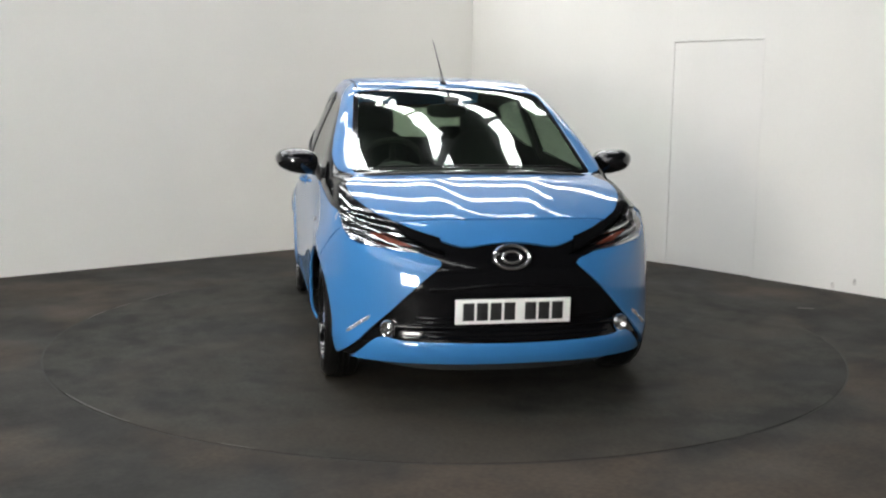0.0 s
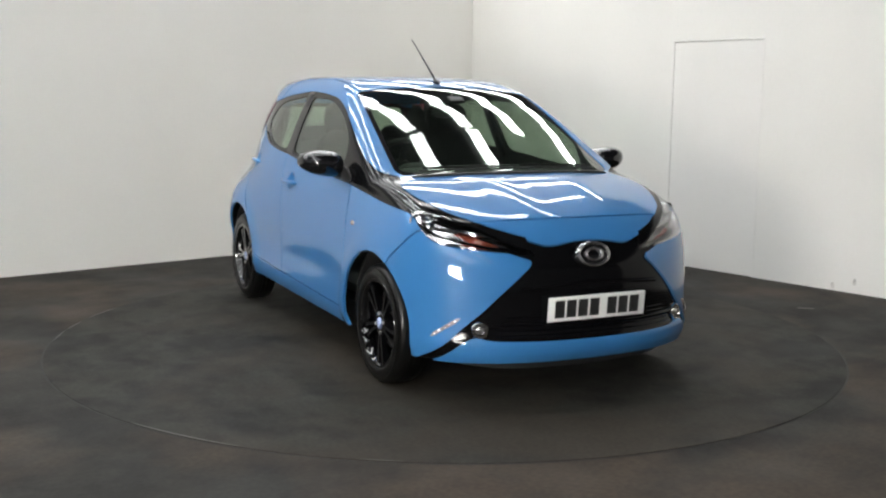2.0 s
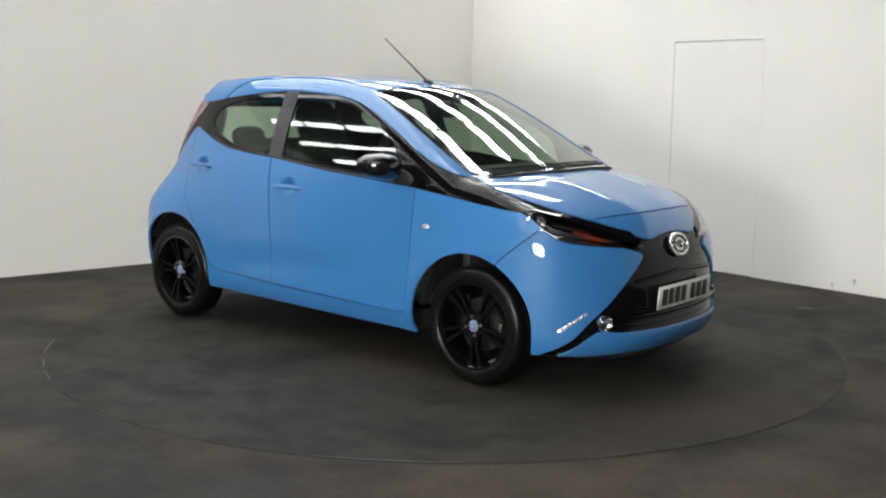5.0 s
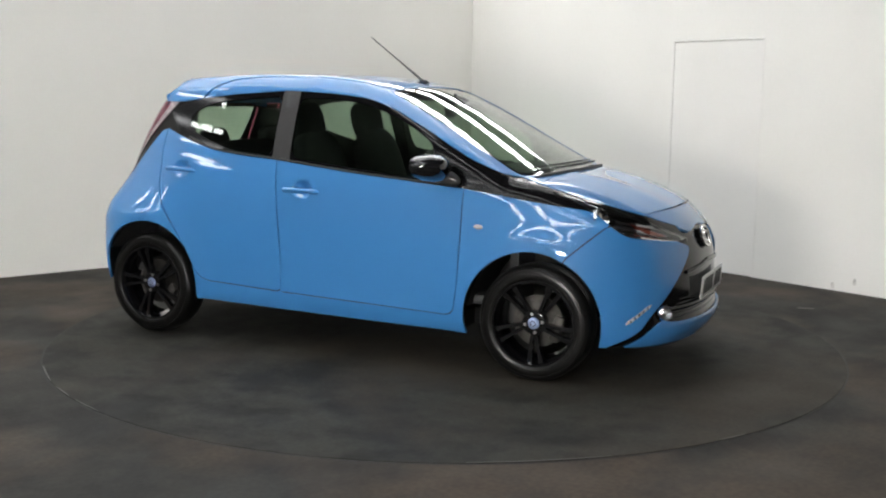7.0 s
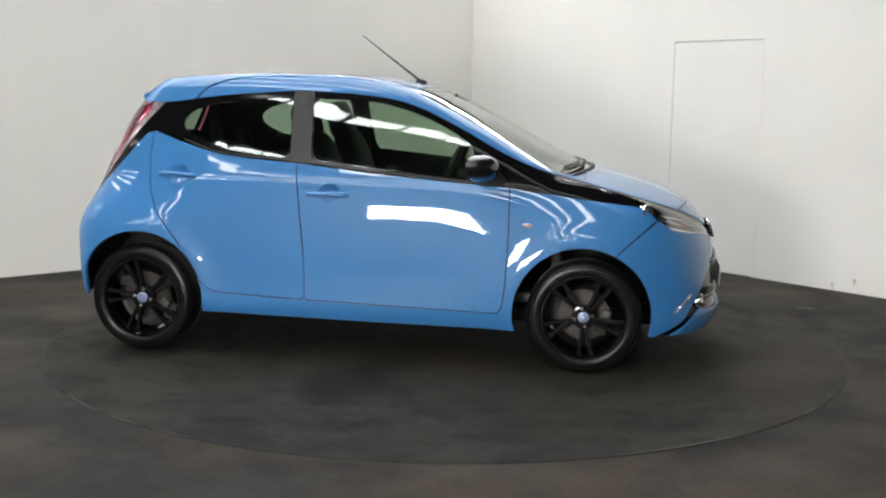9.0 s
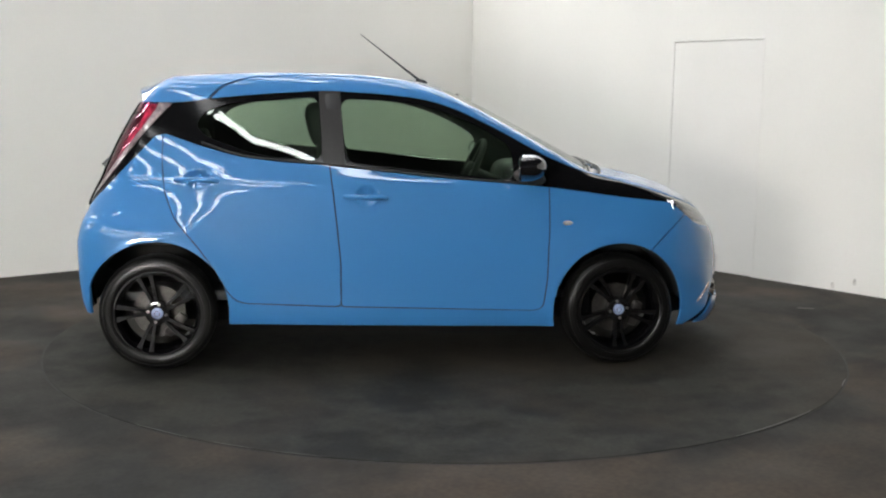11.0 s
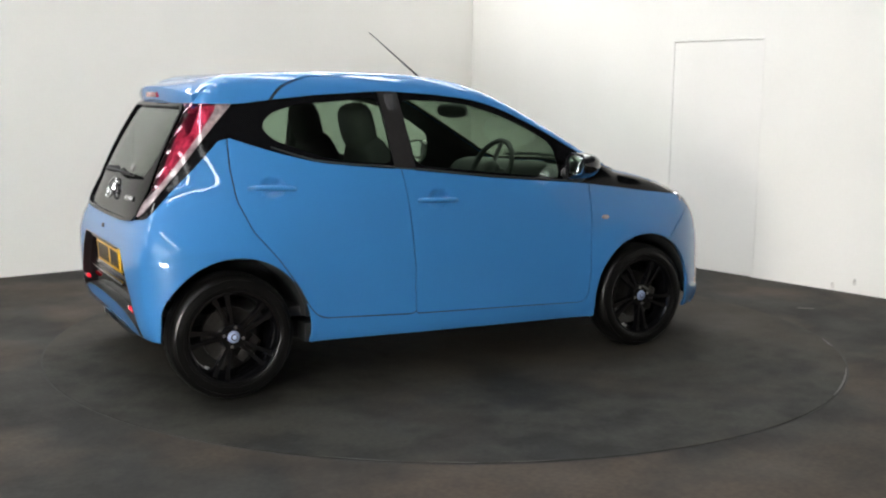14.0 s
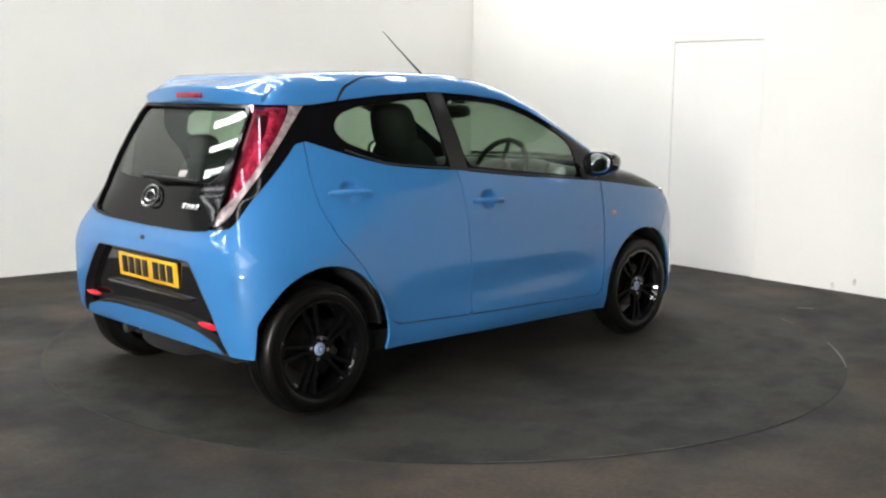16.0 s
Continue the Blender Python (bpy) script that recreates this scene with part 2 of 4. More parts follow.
def rooflight(x, y0, count):
    """A long strip of glazed panes under the roof, with dark bars between the panes."""
    length, width = 0.74, 0.32
    tilt = math.degrees(slope) * (1 if x > MID else -1)
    z = RIDGE - abs(x - MID) * math.tan(slope) - 0.06
    light = None
    for i in range(count):
        bm = box((width, length, 0.03), (x, y0 + i * (length + 0.12), z), (0, tilt, 0))
        if light is None:
            light = hall("rooflight", bm, GLAZING, "long glazed rooflight strip in the dark roof", "rooflight", kind="structure")
        else:
            hall("pane", bm, GLAZING, parent=light)


for k in range(9):
    rooflight(-4.9 + 1.55 * k, -5.0, 8 if k < 3 else 11)
# over the far bay a stretch of closed roof parts the strips
for k in (9, 10, 11, 12, 13):
    rooflight(-4.9 + 1.55 * k, -5.0, 5)
# this row is lengthened to brighten the east wall and the floor on the left
for k in (9, 11, 12, 13, 14):
    rooflight(-4.9 + 1.55 * k, 3.9, 13)

# ---- the turntable ----
SPIN0, SPIN = -78.94, 7.739
RADIUS = 2.205


def turn_table():
    bm = lathe([(RADIUS, -0.0115), (RADIUS, -0.001), (RADIUS - 0.001, 0.0)], 160, turn=(90, 0, 0))
    table = part("turntable", bm, DISC)
    tagged(table, "round dark turntable deck set flush in the floor", "turntable")
    # worn bright strips on the rim
    for a0, a1, w, lift in ((297, 312, 0.011, 0.0012), (325, 329.5, 0.007, 0.001), (228, 236, 0.007, 0.001), (239, 244, 0.006, 0.001), (246, 252, 0.005, 0.001)):
        bm = bmesh.new()
        n = 24
        rows = []
        for i in range(n + 1):
            a = radians(a0 + (a1 - a0) * i / n)
            ww = w * (0.35 + 0.65 * math.sin(math.pi * (i + 0.3) / (n + 0.6)))
            rows.append([bm.verts.new((r * math.cos(a), r * math.sin(a), z)) for r, z in
                         ((RADIUS - 0.002, -0.004), (RADIUS - 0.002, lift), (RADIUS - 0.002 - ww, lift), (RADIUS - 0.002 - ww, -0.004))])
        for p, q in zip(rows, rows[1:]):
            for k in range(4):
                bm.faces.new((p[k], p[(k + 1) % 4], q[(k + 1) % 4], q[k]))
        part("rim_strip", bm, DARK_STEEL, table, "worn bright metal edge strip")
    return table


table = turn_table()
# a dark ring laid in to stand for the open gap round the deck
bm = lathe([(RADIUS + 0.001, -0.006), (RADIUS + 0.001, -0.0032), (RADIUS + 0.009, -0.0032), (RADIUS + 0.009, -0.006)], 160, turn=(90, 0, 0), closed=True)
tagged(part("turntable_gap", bm, RING), "thin dark ring standing for the gap round the turntable", "ring", kind="structure")


# ---- body form ----
# the form of the car's skin: x forward from mid wheelbase, s half width, z up
def curve(knots, v):
    """A smooth curve through (position, value) knots, monotone between them."""
    k = np.array(knots, float)
    x, y = k[:, 0], k[:, 1]
    d = np.diff(y) / np.diff(x)
    m = np.zeros(len(x))
    m[0], m[-1] = d[0], d[-1]
    a, b = d[:-1], d[1:]
    m[1:-1] = np.where(a * b > 0, 2 * a * b / np.where(a + b == 0, 1, a + b), 0)
    v = np.clip(v, x[0], x[-1])
    i = np.clip(np.searchsorted(x, v, side="right") - 1, 0, len(x) - 2)
    h = x[i + 1] - x[i]
    t = (v - x[i]) / h
    return ((1 + 2 * t) * (1 - t) ** 2 * y[i] + t * (1 - t) ** 2 * h * m[i]
            + t * t * (3 - 2 * t) * y[i + 1] + t * t * (t - 1) * h * m[i + 1])


TOP = [(-1.6, 1.395), (-1.38, 1.42), (-1.2, 1.447), (-0.9, 1.476), (-0.5, 1.492), (-0.15, 1.488), (0.1, 1.465), (0.3, 1.418),
       (0.5, 1.334), (0.7, 1.234), (0.9, 1.128), (1.1, 1.024), (1.15, 0.9985), (1.19, 0.990), (1.3, 0.970), (1.5, 0.912), (1.68, 0.832), (1.8, 0.748), (1.9, 0.66)]
WIDE = [(0.1, 0.72), (0.2, 0.772), (0.28, 0.802), (0.36, 0.809), (0.5, 0.811), (0.62, 0.807), (0.75, 0.798), (0.86, 0.785), (0.93, 0.772),
        (1.0, 0.750), (1.1, 0.714), (1.2, 0.672), (1.3, 0.625), (1.38, 0.585), (1.5, 0.51)]
LOW_PLAN = [(-1.6, 0.93), (-1.4, 0.985), (-1.17, 1.0), (0.0, 1.0), (1.0, 1.0), (1.25, 0.992), (1.5, 0.955), (1.9, 0.86)]
HIGH_PLAN = [(-1.5, 0.765), (-1.35, 0.832), (-1.2, 0.893), (-0.97, 0.955), (-0.7, 0.990), (-0.4, 1.0), (0.4, 1.0), (0.8, 0.985), (1.2, 0.955), (1.7, 0.88)]
NOSE = [(0.1, 1.76), (0.2, 1.846), (0.25, 1.878), (0.285, 1.884), (0.32, 1.872), (0.36, 1.864), (0.44, 1.862), (0.52, 1.858), (0.6, 1.846), (0.68, 1.824), (0.75, 1.797), (0.85, 1.74), (1.0, 1.6), (1.5, 1.6)]
TAIL = [(0.1, 1.46), (0.25, 1.53), (0.35, 1.565), (0.5, 1.58), (0.62, 1.582), (0.72, 1.572), (0.8, 1.545), (0.86, 1.528), (0.93, 1.508),
        (1.03, 1.462), (1.18, 1.38), (1.32, 1.29), (1.45, 1.20)]


HANDLES = ((-0.140, 0.872), (-0.967, 0.947))


def smooth_max(a, b, k):
    h = np.maximum(k - np.abs(a - b), 0) / k
    return np.maximum(a, b) + h * h * k / 4


def skin(x, y, z):
    """Below zero inside the car, about metric near the skin."""
    s = np.abs(y)
    # the bonnet's raised shoulders and shallow centre
    hood = np.clip((x - 1.12) / 0.16, 0, 1) * np.clip((1.82 - x) / 0.2, 0, 1)
    hood = hood * (0.007 * np.exp(-((s - 0.17 - 0.16 * (1.75 - x)) / 0.10) ** 2) - 0.002 * np.exp(-(s / 0.13) ** 2))
    top = 0.82 * (z - curve(TOP, x + 0.27 * s * s) + 0.045 * s * s - hood)
    up = np.clip((z - 0.67) / 0.3, 0, 1)
    up = up * up * (3 - 2 * up)
    plan = curve(LOW_PLAN, x) * (1 - up) + curve(HIGH_PLAN, x) * up
    flare = np.zeros_like(s)
    for wx in (-1.17, 1.16):
        r = np.hypot(x - wx, z - 0.30)
        flare = np.maximum(flare, 0.014 * np.exp(-((r - 0.36) / 0.07) ** 2))
    # a shallow waist in the doors
    waist = 0.005 * np.exp(-((z - 0.62) / 0.14) ** 2) * np.exp(-((x + 0.05) / 0.75) ** 4)
    # scooped lower doors over a sill that stands out
    scoop = 0.0105 * np.exp(-((z - 0.45 - 0.03 * x) / 0.088) ** 2) * np.exp(-((x + 0.02) / 0.66) ** 6)
    step = np.clip((0.345 - z) / 0.05, 0, 1)
    ledge = 0.004 * step * step * (3 - 2 * step) * np.exp(-((x + 0.02) / 0.78) ** 8)
    # cups behind the door handles
    cup = np.zeros_like(s)
    for gx, gz in HANDLES:
        r = np.hypot((x - gx - 0.004) / 0.066, (z - gz - 0.004) / 0.047)
        cup = np.maximum(cup, 0.032 * np.clip(1 - r * r, 0, 1) ** 1.3)
    side = s - (curve(WIDE, z) * plan + flare + ledge - waist - scoop - cup)
    q = (1 - np.clip(s / 0.83, 0, 1) ** 2.4) ** (1 / 2.4)
    front = 0.9 * (x - 1.2 - (curve(NOSE, z) - 1.2) * q)
    power = 3.3 + 4.7 * (1 - np.clip((z - 0.64) / 0.30, 0, 1)) ** 1.3
    q = (1 - np.clip(s / 0.84, 0, 1) ** power) ** (1 / power)
    rear = 0.9 * (-x - 0.85 - (curve(TAIL, z) - 0.85) * q)
    f = smooth_max(top, side, 0.06)
    f = smooth_max(f, front, 0.09)
    return smooth_max(f, rear, 0.08)



def slope_of(v, e=0.0004):
    x, y, z = v[:, 0], v[:, 1], v[:, 2]
    g = np.stack([skin(x + e, y, z) - skin(x - e, y, z), skin(x, y + e, z) - skin(x, y - e, z), skin(x, y, z + e) - skin(x, y, z - e)], 1) / (2 * e)
    return g


def normals_of(v):
    g = slope_of(v, 0.002)
    return g / np.maximum(np.linalg.norm(g, axis=1, keepdims=True), 1e-9)


def settle(v, rounds=4):
    for _ in range(rounds):
        g = slope_of(v)
        f = skin(v[:, 0], v[:, 1], v[:, 2])
        v = v - (f / np.maximum((g * g).sum(1), 0.05))[:, None] * g
    return v


def net(h=0.018):
    """The whole skin as triangles, from a grid of cells that it crosses."""
    ax = np.arange(-1.70, 2.0, h)
    ay = (np.arange(-50, 50) + 0.5) * h
    az = np.arange(0.13, 1.58, h)
    f = skin(*np.meshgrid(ax, ay, az, indexing="ij"))
    n = np.array(f.shape) - 1
    total, count = np.zeros((*n, 3)), np.zeros(n)
    corner = [(i, j, k) for i in (0, 1) for j in (0, 1) for k in (0, 1)]
    cell = lambda c: f[c[0]:c[0] + n[0], c[1]:c[1] + n[1], c[2]:c[2] + n[2]]
    for a in corner:
        for b in corner:
            if sum(b) == sum(a) + 1 and sum(abs(p - q) for p, q in zip(a, b)) == 1:
                fa, fb = cell(a), cell(b)
                hit = (fa < 0) != (fb < 0)
                t = np.where(hit, fa / np.where(fa == fb, 1, fa - fb), 0)
                for d in range(3):
                    total[..., d] += np.where(hit, a[d] + (b[d] - a[d]) * t, 0)
                count += hit
    used = count > 0
    index = np.full(n, -1)
    index[used] = np.arange(used.sum())
    ijk = np.argwhere(used)
    v = (ijk + total[used] / count[used][:, None]) * h + np.array([ax[0], ay[0], az[0]])
    quads = []
    for d in range(3):
        e, g = (d + 1) % 3, (d + 2) % 3
        lo = [slice(0, -1) if k == d else slice(1, -1) for k in range(3)]
        hi = [slice(1, None) if k == d else slice(1, -1) for k in range(3)]
        hit = np.argwhere((f[tuple(lo)] < 0) != (f[tuple(hi)] < 0))
        at = hit + np.array([0 if k == d else 1 for k in range(3)])
        q = []
        for de, dg in ((0, 0), (-1, 0), (-1, -1), (0, -1)):
            c = at.copy()
            c[:, e] += de
            c[:, g] += dg
            q.append(index[c[:, 0], c[:, 1], c[:, 2]])
        quads.append(np.stack(q, 1))
    quads = np.concatenate(quads)
    v = settle(v)
    return v, np.concatenate([quads[:, [0, 1, 2]], quads[:, [0, 2, 3]]])


def split(mesh, g):
    """Cuts triangles along g = 0: what lies below zero, and the rest."""
    v, t = mesh
    if not len(t):
        return (v, t), (v, t)
    val = g(v)
    val = np.where(np.abs(val) < 1e-5, 1e-5, val)
    low = val[t] < 0
    c = low.sum(1)
    inside, outside, mixed = [t[c == 3]], [t[c == 0]], t[(c > 0) & (c < 3)]
    extra, cache, ti, to = [], {}, [], []

    def cut(a, b):
        key = (a, b) if a < b else (b, a)
        if key not in cache:
            p, q = key
            s = val[p] / (val[p] - val[q])
            extra.append(v[p] + (v[q] - v[p]) * s)
            cache[key] = len(v) + len(extra) - 1
        return cache[key]

    for tri in mixed.tolist():
        ins = [val[i] < 0 for i in tri]
        alone = ins.index(True) if sum(ins) == 1 else ins.index(False)
        a, b, d = tri[alone], tri[(alone + 1) % 3], tri[(alone + 2) % 3]
        ab, ad = cut(a, b), cut(a, d)
        one, two = [(a, ab, ad)], [(ab, b, d), (ab, d, ad)]
        if ins[alone]:
            ti += one
            to += two
        else:
            ti += two
            to += one
    nv = np.concatenate([v, np.array(extra)]) if extra else v
    inside = np.concatenate(inside + ([np.array(ti)] if ti else [])).astype(int)
    outside = np.concatenate(outside + ([np.array(to)] if to else [])).astype(int)
    return pack(nv, inside), pack(nv, outside)


def pack(v, t):
    if not len(t):
        return v[:0], t.reshape(0, 3)
    keep = np.unique(t)
    back = np.full(len(v), -1)
    back[keep] = np.arange(len(keep))
    return v[keep], back[t]


def rounded(pts, rounds=2, reach=0.03):
    """Softens the corners of an outline."""
    p = np.array(pts, float)
    for _ in range(rounds):
        q = np.roll(p, -1, 0)
        k = np.minimum(0.25, reach / np.maximum(np.linalg.norm(q - p, axis=1), 1e-6))[:, None]
        p = np.stack([p + (q - p) * k, q + (p - q) * k], 1).reshape(-1, 2)
        reach *= 0.4
    return p


def signed(outline, u, w):
    """Distance to an outline, below zero inside it."""
    p = np.array(outline, float)
    best, odd = np.full(len(u), 9.0), np.zeros(len(u), bool)
    for (ax, ay), (bx, by) in zip(p, np.roll(p, -1, 0)):
        dx, dy = bx - ax, by - ay
        k = np.clip(((u - ax) * dx + (w - ay) * dy) / max(dx * dx + dy * dy, 1e-12), 0, 1)
        best = np.minimum(best, np.hypot(u - ax - k * dx, w - ay - k * dy))
        cross = (ay > w) != (by > w)
        odd ^= cross & (u < dx * (w - ay) / (by - ay if by != ay else 1e-9) + ax)
    return np.where(odd, -best, best)


def seen(outline, view, where=None, grow=0.0):
    """A cutting function: an outline drawn in the side (x, z), end (half width, z) or top (x, half width) view."""
    p = np.array(outline, float)
    lo, hi = p.min(0) - 0.08, p.max(0) + 0.08

    def g(v):
        s = np.abs(v[:, 1])
        u, w = {"side": (v[:, 0], v[:, 2]), "end": (s, v[:, 2]), "top": (v[:, 0], s)}[view]
        out = np.full(len(v), 0.05)
        near = (u > lo[0]) & (u < hi[0]) & (w > lo[1]) & (w < hi[1])
        if where is not None:
            near &= where(v)
        out[near] = signed(p, u[near], w[near]) - grow
        return out
    return g


def shell(name, mesh, mat, parent, label="", inset=0.0, thick=0.012, back=None, normals=True):
    """A panel of the skin with real thickness, smooth outside, its edges turned in."""
    v, t = mesh
    if not len(t):
        return None
    n = normals_of(v)
    tri = v[t]
    face = np.cross(tri[:, 1] - tri[:, 0], tri[:, 2] - tri[:, 0])
    area = np.linalg.norm(face, axis=1)
    t, face = t[area > 1e-10], face[area > 1e-10]
    flip = (face * n[t].sum(1)).sum(1) < 0
    t = np.where(flip[:, None], t[:, ::-1], t)
    outer, inner = v - n * inset, v - n * (inset + thick)
    e = np.concatenate([t[:, [0, 1]], t[:, [1, 2]], t[:, [2, 0]]])
    key = np.sort(e, 1)
    _, first, counts = np.unique(key, axis=0, return_index=True, return_counts=True)
    rim = e[first[counts == 1]]
    k = len(v)
    verts = np.concatenate([outer, inner])
    rims = np.stack([rim[:, 1], rim[:, 0], rim[:, 0] + k, rim[:, 1] + k], 1)
    faces = t.tolist() + rims.tolist() + (t[:, ::-1] + k).tolist()
    me = bpy.data.meshes.new(name)
    me.from_pydata(verts.tolist(), [], faces)
    me.materials.append(mat)
    me.materials.append(back or CABIN)
    slots = np.zeros(len(faces), np.int32)
    slots[len(t) + len(rims):] = 1
    me.polygons.foreach_set("material_index", slots)
    me.shade_smooth()
    loops = np.concatenate([n[t.ravel()], np.zeros((len(rims) * 4, 3)), -n[t[:, ::-1].ravel()]])
    rn = np.cross(verts[rims[:, 1]] - verts[rims[:, 0]], verts[rims[:, 3]] - verts[rims[:, 0]])
    rn /= np.maximum(np.linalg.norm(rn, axis=1, keepdims=True), 1e-9)
    loops[len(t) * 3:len(t) * 3 + len(rims) * 4] = np.repeat(rn, 4, 0)
    me.normals_split_custom_set([tuple(q) for q in loops.tolist()])
    ob = new(name, me)
    ob.parent = parent
    if label:
        tagged(ob, label)
    return ob


def sides(mesh):
    """The halves of a cut piece on either side of the car."""
    v, t = mesh
    if not len(t):
        return []
    left = v[t].mean(1)[:, 1] > 0
    return [pack(v, t[~left]), pack(v, t[left])]


def pieces(mesh):
    """The separate pieces of a cut strip."""
    v, t = mesh
    mark = np.arange(len(v))
    while True:
        low = mark[t].min(1)
        new_mark = mark.copy()
        np.minimum.at(new_mark, t.ravel(), np.repeat(low, 3))
        new_mark = new_mark[new_mark]
        if (new_mark == mark).all():
            break
        mark = new_mark
    own = mark[t[:, 0]]
    return [pack(v, t[own == k]) for k in np.unique(own) if (own == k).sum() > 6]


def skin_at(x=None, s=None, z=None, sign=-1):
    """The point of the skin met from outside, where one of the three coordinates is left open."""
    k = np.linspace(2.0, 0, 900)
    if s is None:
        p = np.stack([0 * k + x, sign * k / 2, 0 * k + z], 1)
    elif x is None:
        p = np.stack([k if sign > 0 else -k, 0 * k + s, 0 * k + z], 1)
    else:
        p = np.stack([0 * k + x, 0 * k + s, k], 1)
    f = skin(p[:, 0], p[:, 1], p[:, 2])
    i = int(np.argmax(f < 0))
    a, b = p[i - 1], p[i]
    return Vector(a + (b - a) * (f[i - 1] / (f[i - 1] - f[i])))


def skin_normal(p):
    return Vector(normals_of(np.array([p]))[0])


# ---- the car ----
car = new("car")
tagged(car, "bright blue five-door hatchback with black wheels and trim", "car")

ARCH = ((-1.165, 0.300, 0.352), (1.160, 0.296, 0.345))
SILL = [(-1.6, 0.295), (-1.45, 0.285), (-0.84, 0.238), (0.8, 0.208), (1.5, 0.2), (1.9, 0.2)]
BELT = [(-1.16, 1.180), (-0.967, 1.117), (-0.838, 1.082), (-0.732, 1.058), (-0.543, 1.038), (-0.32, 1.022), (0.137, 0.974), (0.76, 0.925), (1.0, 0.895), (1.16, 0.873), (1.30, 0.858), (1.44, 0.842), (1.56, 0.76), (1.70, 0.71), (1.80, 0.69)]
RAIL = [(1.80, 0.705), (1.765, 0.735), (1.719, 0.766), (1.619, 0.817), (1.45, 0.876), (1.30, 0.919), (1.152, 0.958), (1.05, 0.980), (0.94, 1.012), (0.80, 1.068), (0.688, 1.125), (0.545, 1.203), (0.345, 1.299), (0.22, 1.342), (0.12, 1.362), (-0.08, 1.382), (-0.34, 1.394), (-0.68, 1.372), (-0.87, 1.352), (-1.07, 1.325)]
TRIM_LINE = [(-1.64, 0.793), (-1.53, 0.793), (-1.409, 0.922), (-1.276, 1.058)] + BELT + RAIL + [(-1.64, 1.325)]
PANE_FRONT = [(-0.265, 1.357), (-0.02, 1.352), (0.13, 1.333), (0.30, 1.284), (0.46, 1.214), (0.595, 1.13), (0.612, 0.955), (0.115, 1.004), (-0.235, 1.040)]
PANE_REAR = [(-0.985, 1.225), (-0.93, 1.290), (-0.80, 1.328), (-0.375, 1.366), (-0.355, 1.046), (-0.628, 1.066), (-0.75, 1.098), (-0.94, 1.165)]
HEADLIGHT = [(1.20, 0.938), (1.32, 0.893), (1.436, 0.846), (1.535, 0.765), (1.596, 0.722), (1.689, 0.703), (1.79, 0.681), (1.802, 0.685), (1.785, 0.695), (1.73, 0.737), (1.641, 0.795), (1.55, 0.834), (1.455, 0.868), (1.30, 0.912)]
GRILLE = [(-0.2, 0.737), (0.0, 0.737), (0.1, 0.730), (0.2, 0.712), (0.272, 0.730), (0.365, 0.763), (0.45, 0.801), (0.50, 0.823), (0.485, 0.75), (0.44, 0.70), (0.40, 0.686),
          (0.33, 0.664), (0.295, 0.652), (0.381, 0.578), (0.46, 0.505), (0.523, 0.437), (0.59, 0.372), (0.655, 0.300), (0.75, 0.185), (0.70, 0.185), (0.615, 0.290), (0.56, 0.322), (0.50, 0.306), (0.40, 0.303), (0.0, 0.300), (-0.2, 0.300)]
SCREEN = [(1.16, -0.3), (1.16, 0.0), (1.153, 0.15), (1.122, 0.36), (1.078, 0.53), (1.03, 0.625), (0.70, 0.588), (0.45, 0.558), (0.265, 0.535), (0.262, 0.40), (0.275, 0.15), (0.28, 0.0), (0.28, -0.3)]
TAILGATE = [(-0.2, 1.318), (0.455, 1.318), (0.482, 1.20), (0.510, 1.03), (0.520, 0.90), (0.515, 0.80), (0.36, 0.786), (-0.2, 0.780)]
LAMP = [(-1.64, 0.812), (-1.522, 0.82), (-1.445, 0.918), (-1.351, 1.035), (-1.26, 1.148), (-1.176, 1.243), (-1.10, 1.322), (-1.64, 1.322)]
DIFFUSER = [(-0.2, 0.665), (0.40, 0.665), (0.46, 0.60), (0.56, 0.47), (0.645, 0.29), (0.60, 0.29), (0.565, 0.335), (0.44, 0.37), (0.24, 0.388), (0.0, 0.392), (-0.2, 0.392)]
DOOR_FRONT = [(-0.322, 1.06), (-0.318, 1.02), (-0.29, 0.795), (-0.264, 0.543), (-0.263, 0.322), (0.25, 0.308), (0.725, 0.294), (0.762, 0.315), (0.780, 0.45), (0.79, 0.713), (0.788, 0.96)]
DOOR_REAR = [(-0.322, 1.06), (-0.318, 1.02), (-0.29, 0.795), (-0.264, 0.543), (-0.263, 0.322), (-0.50, 0.332), (-0.735, 0.342), (-0.785, 0.362), (-0.822, 0.405), (-0.881, 0.511), (-0.959, 0.623), (-1.073, 0.759), (-1.128, 0.890), (-1.145, 1.045), (-1.14, 1.20)]
BUMPER = [(1.29, 0.1), (1.30, 0.560), (1.328, 0.615), (1.425, 0.702), (1.51, 0.775), (1.60, 0.805), (1.66, 0.824), (1.72, 0.828), (2.0, 0.828), (2.0, 0.1)]
BONNET = [(1.02, 1.2), (1.02, 0.984), (1.05, 0.972), (1.152, 0.950), (1.30, 0.91), (1.45, 0.866), (1.6, 0.80), (1.9, 0.80), (1.9, 1.2)]
ROOF = [(0.30, -0.3), (0.30, 0.0), (0.28, 0.40), (0.24, 0.510), (0.10, 0.512), (-0.30, 0.507), (-0.5, 0.509), (-0.72, 0.522), (-0.86, 0.555), (-0.96, 0.60), (-1.0, 0.72), (-1.3, 0.72), (-1.3, -0.3)]


def arch_cut(v):
    s = np.abs(v[:, 1])
    out = np.full(len(v), 9.0)
    for cx, cz, r in ARCH:
        out = np.minimum(out, np.maximum(np.hypot(v[:, 0] - cx, v[:, 2] - cz) - r, -1.492 - v[:, 0]))
    return np.where(s > 0.4, out, 1.0)


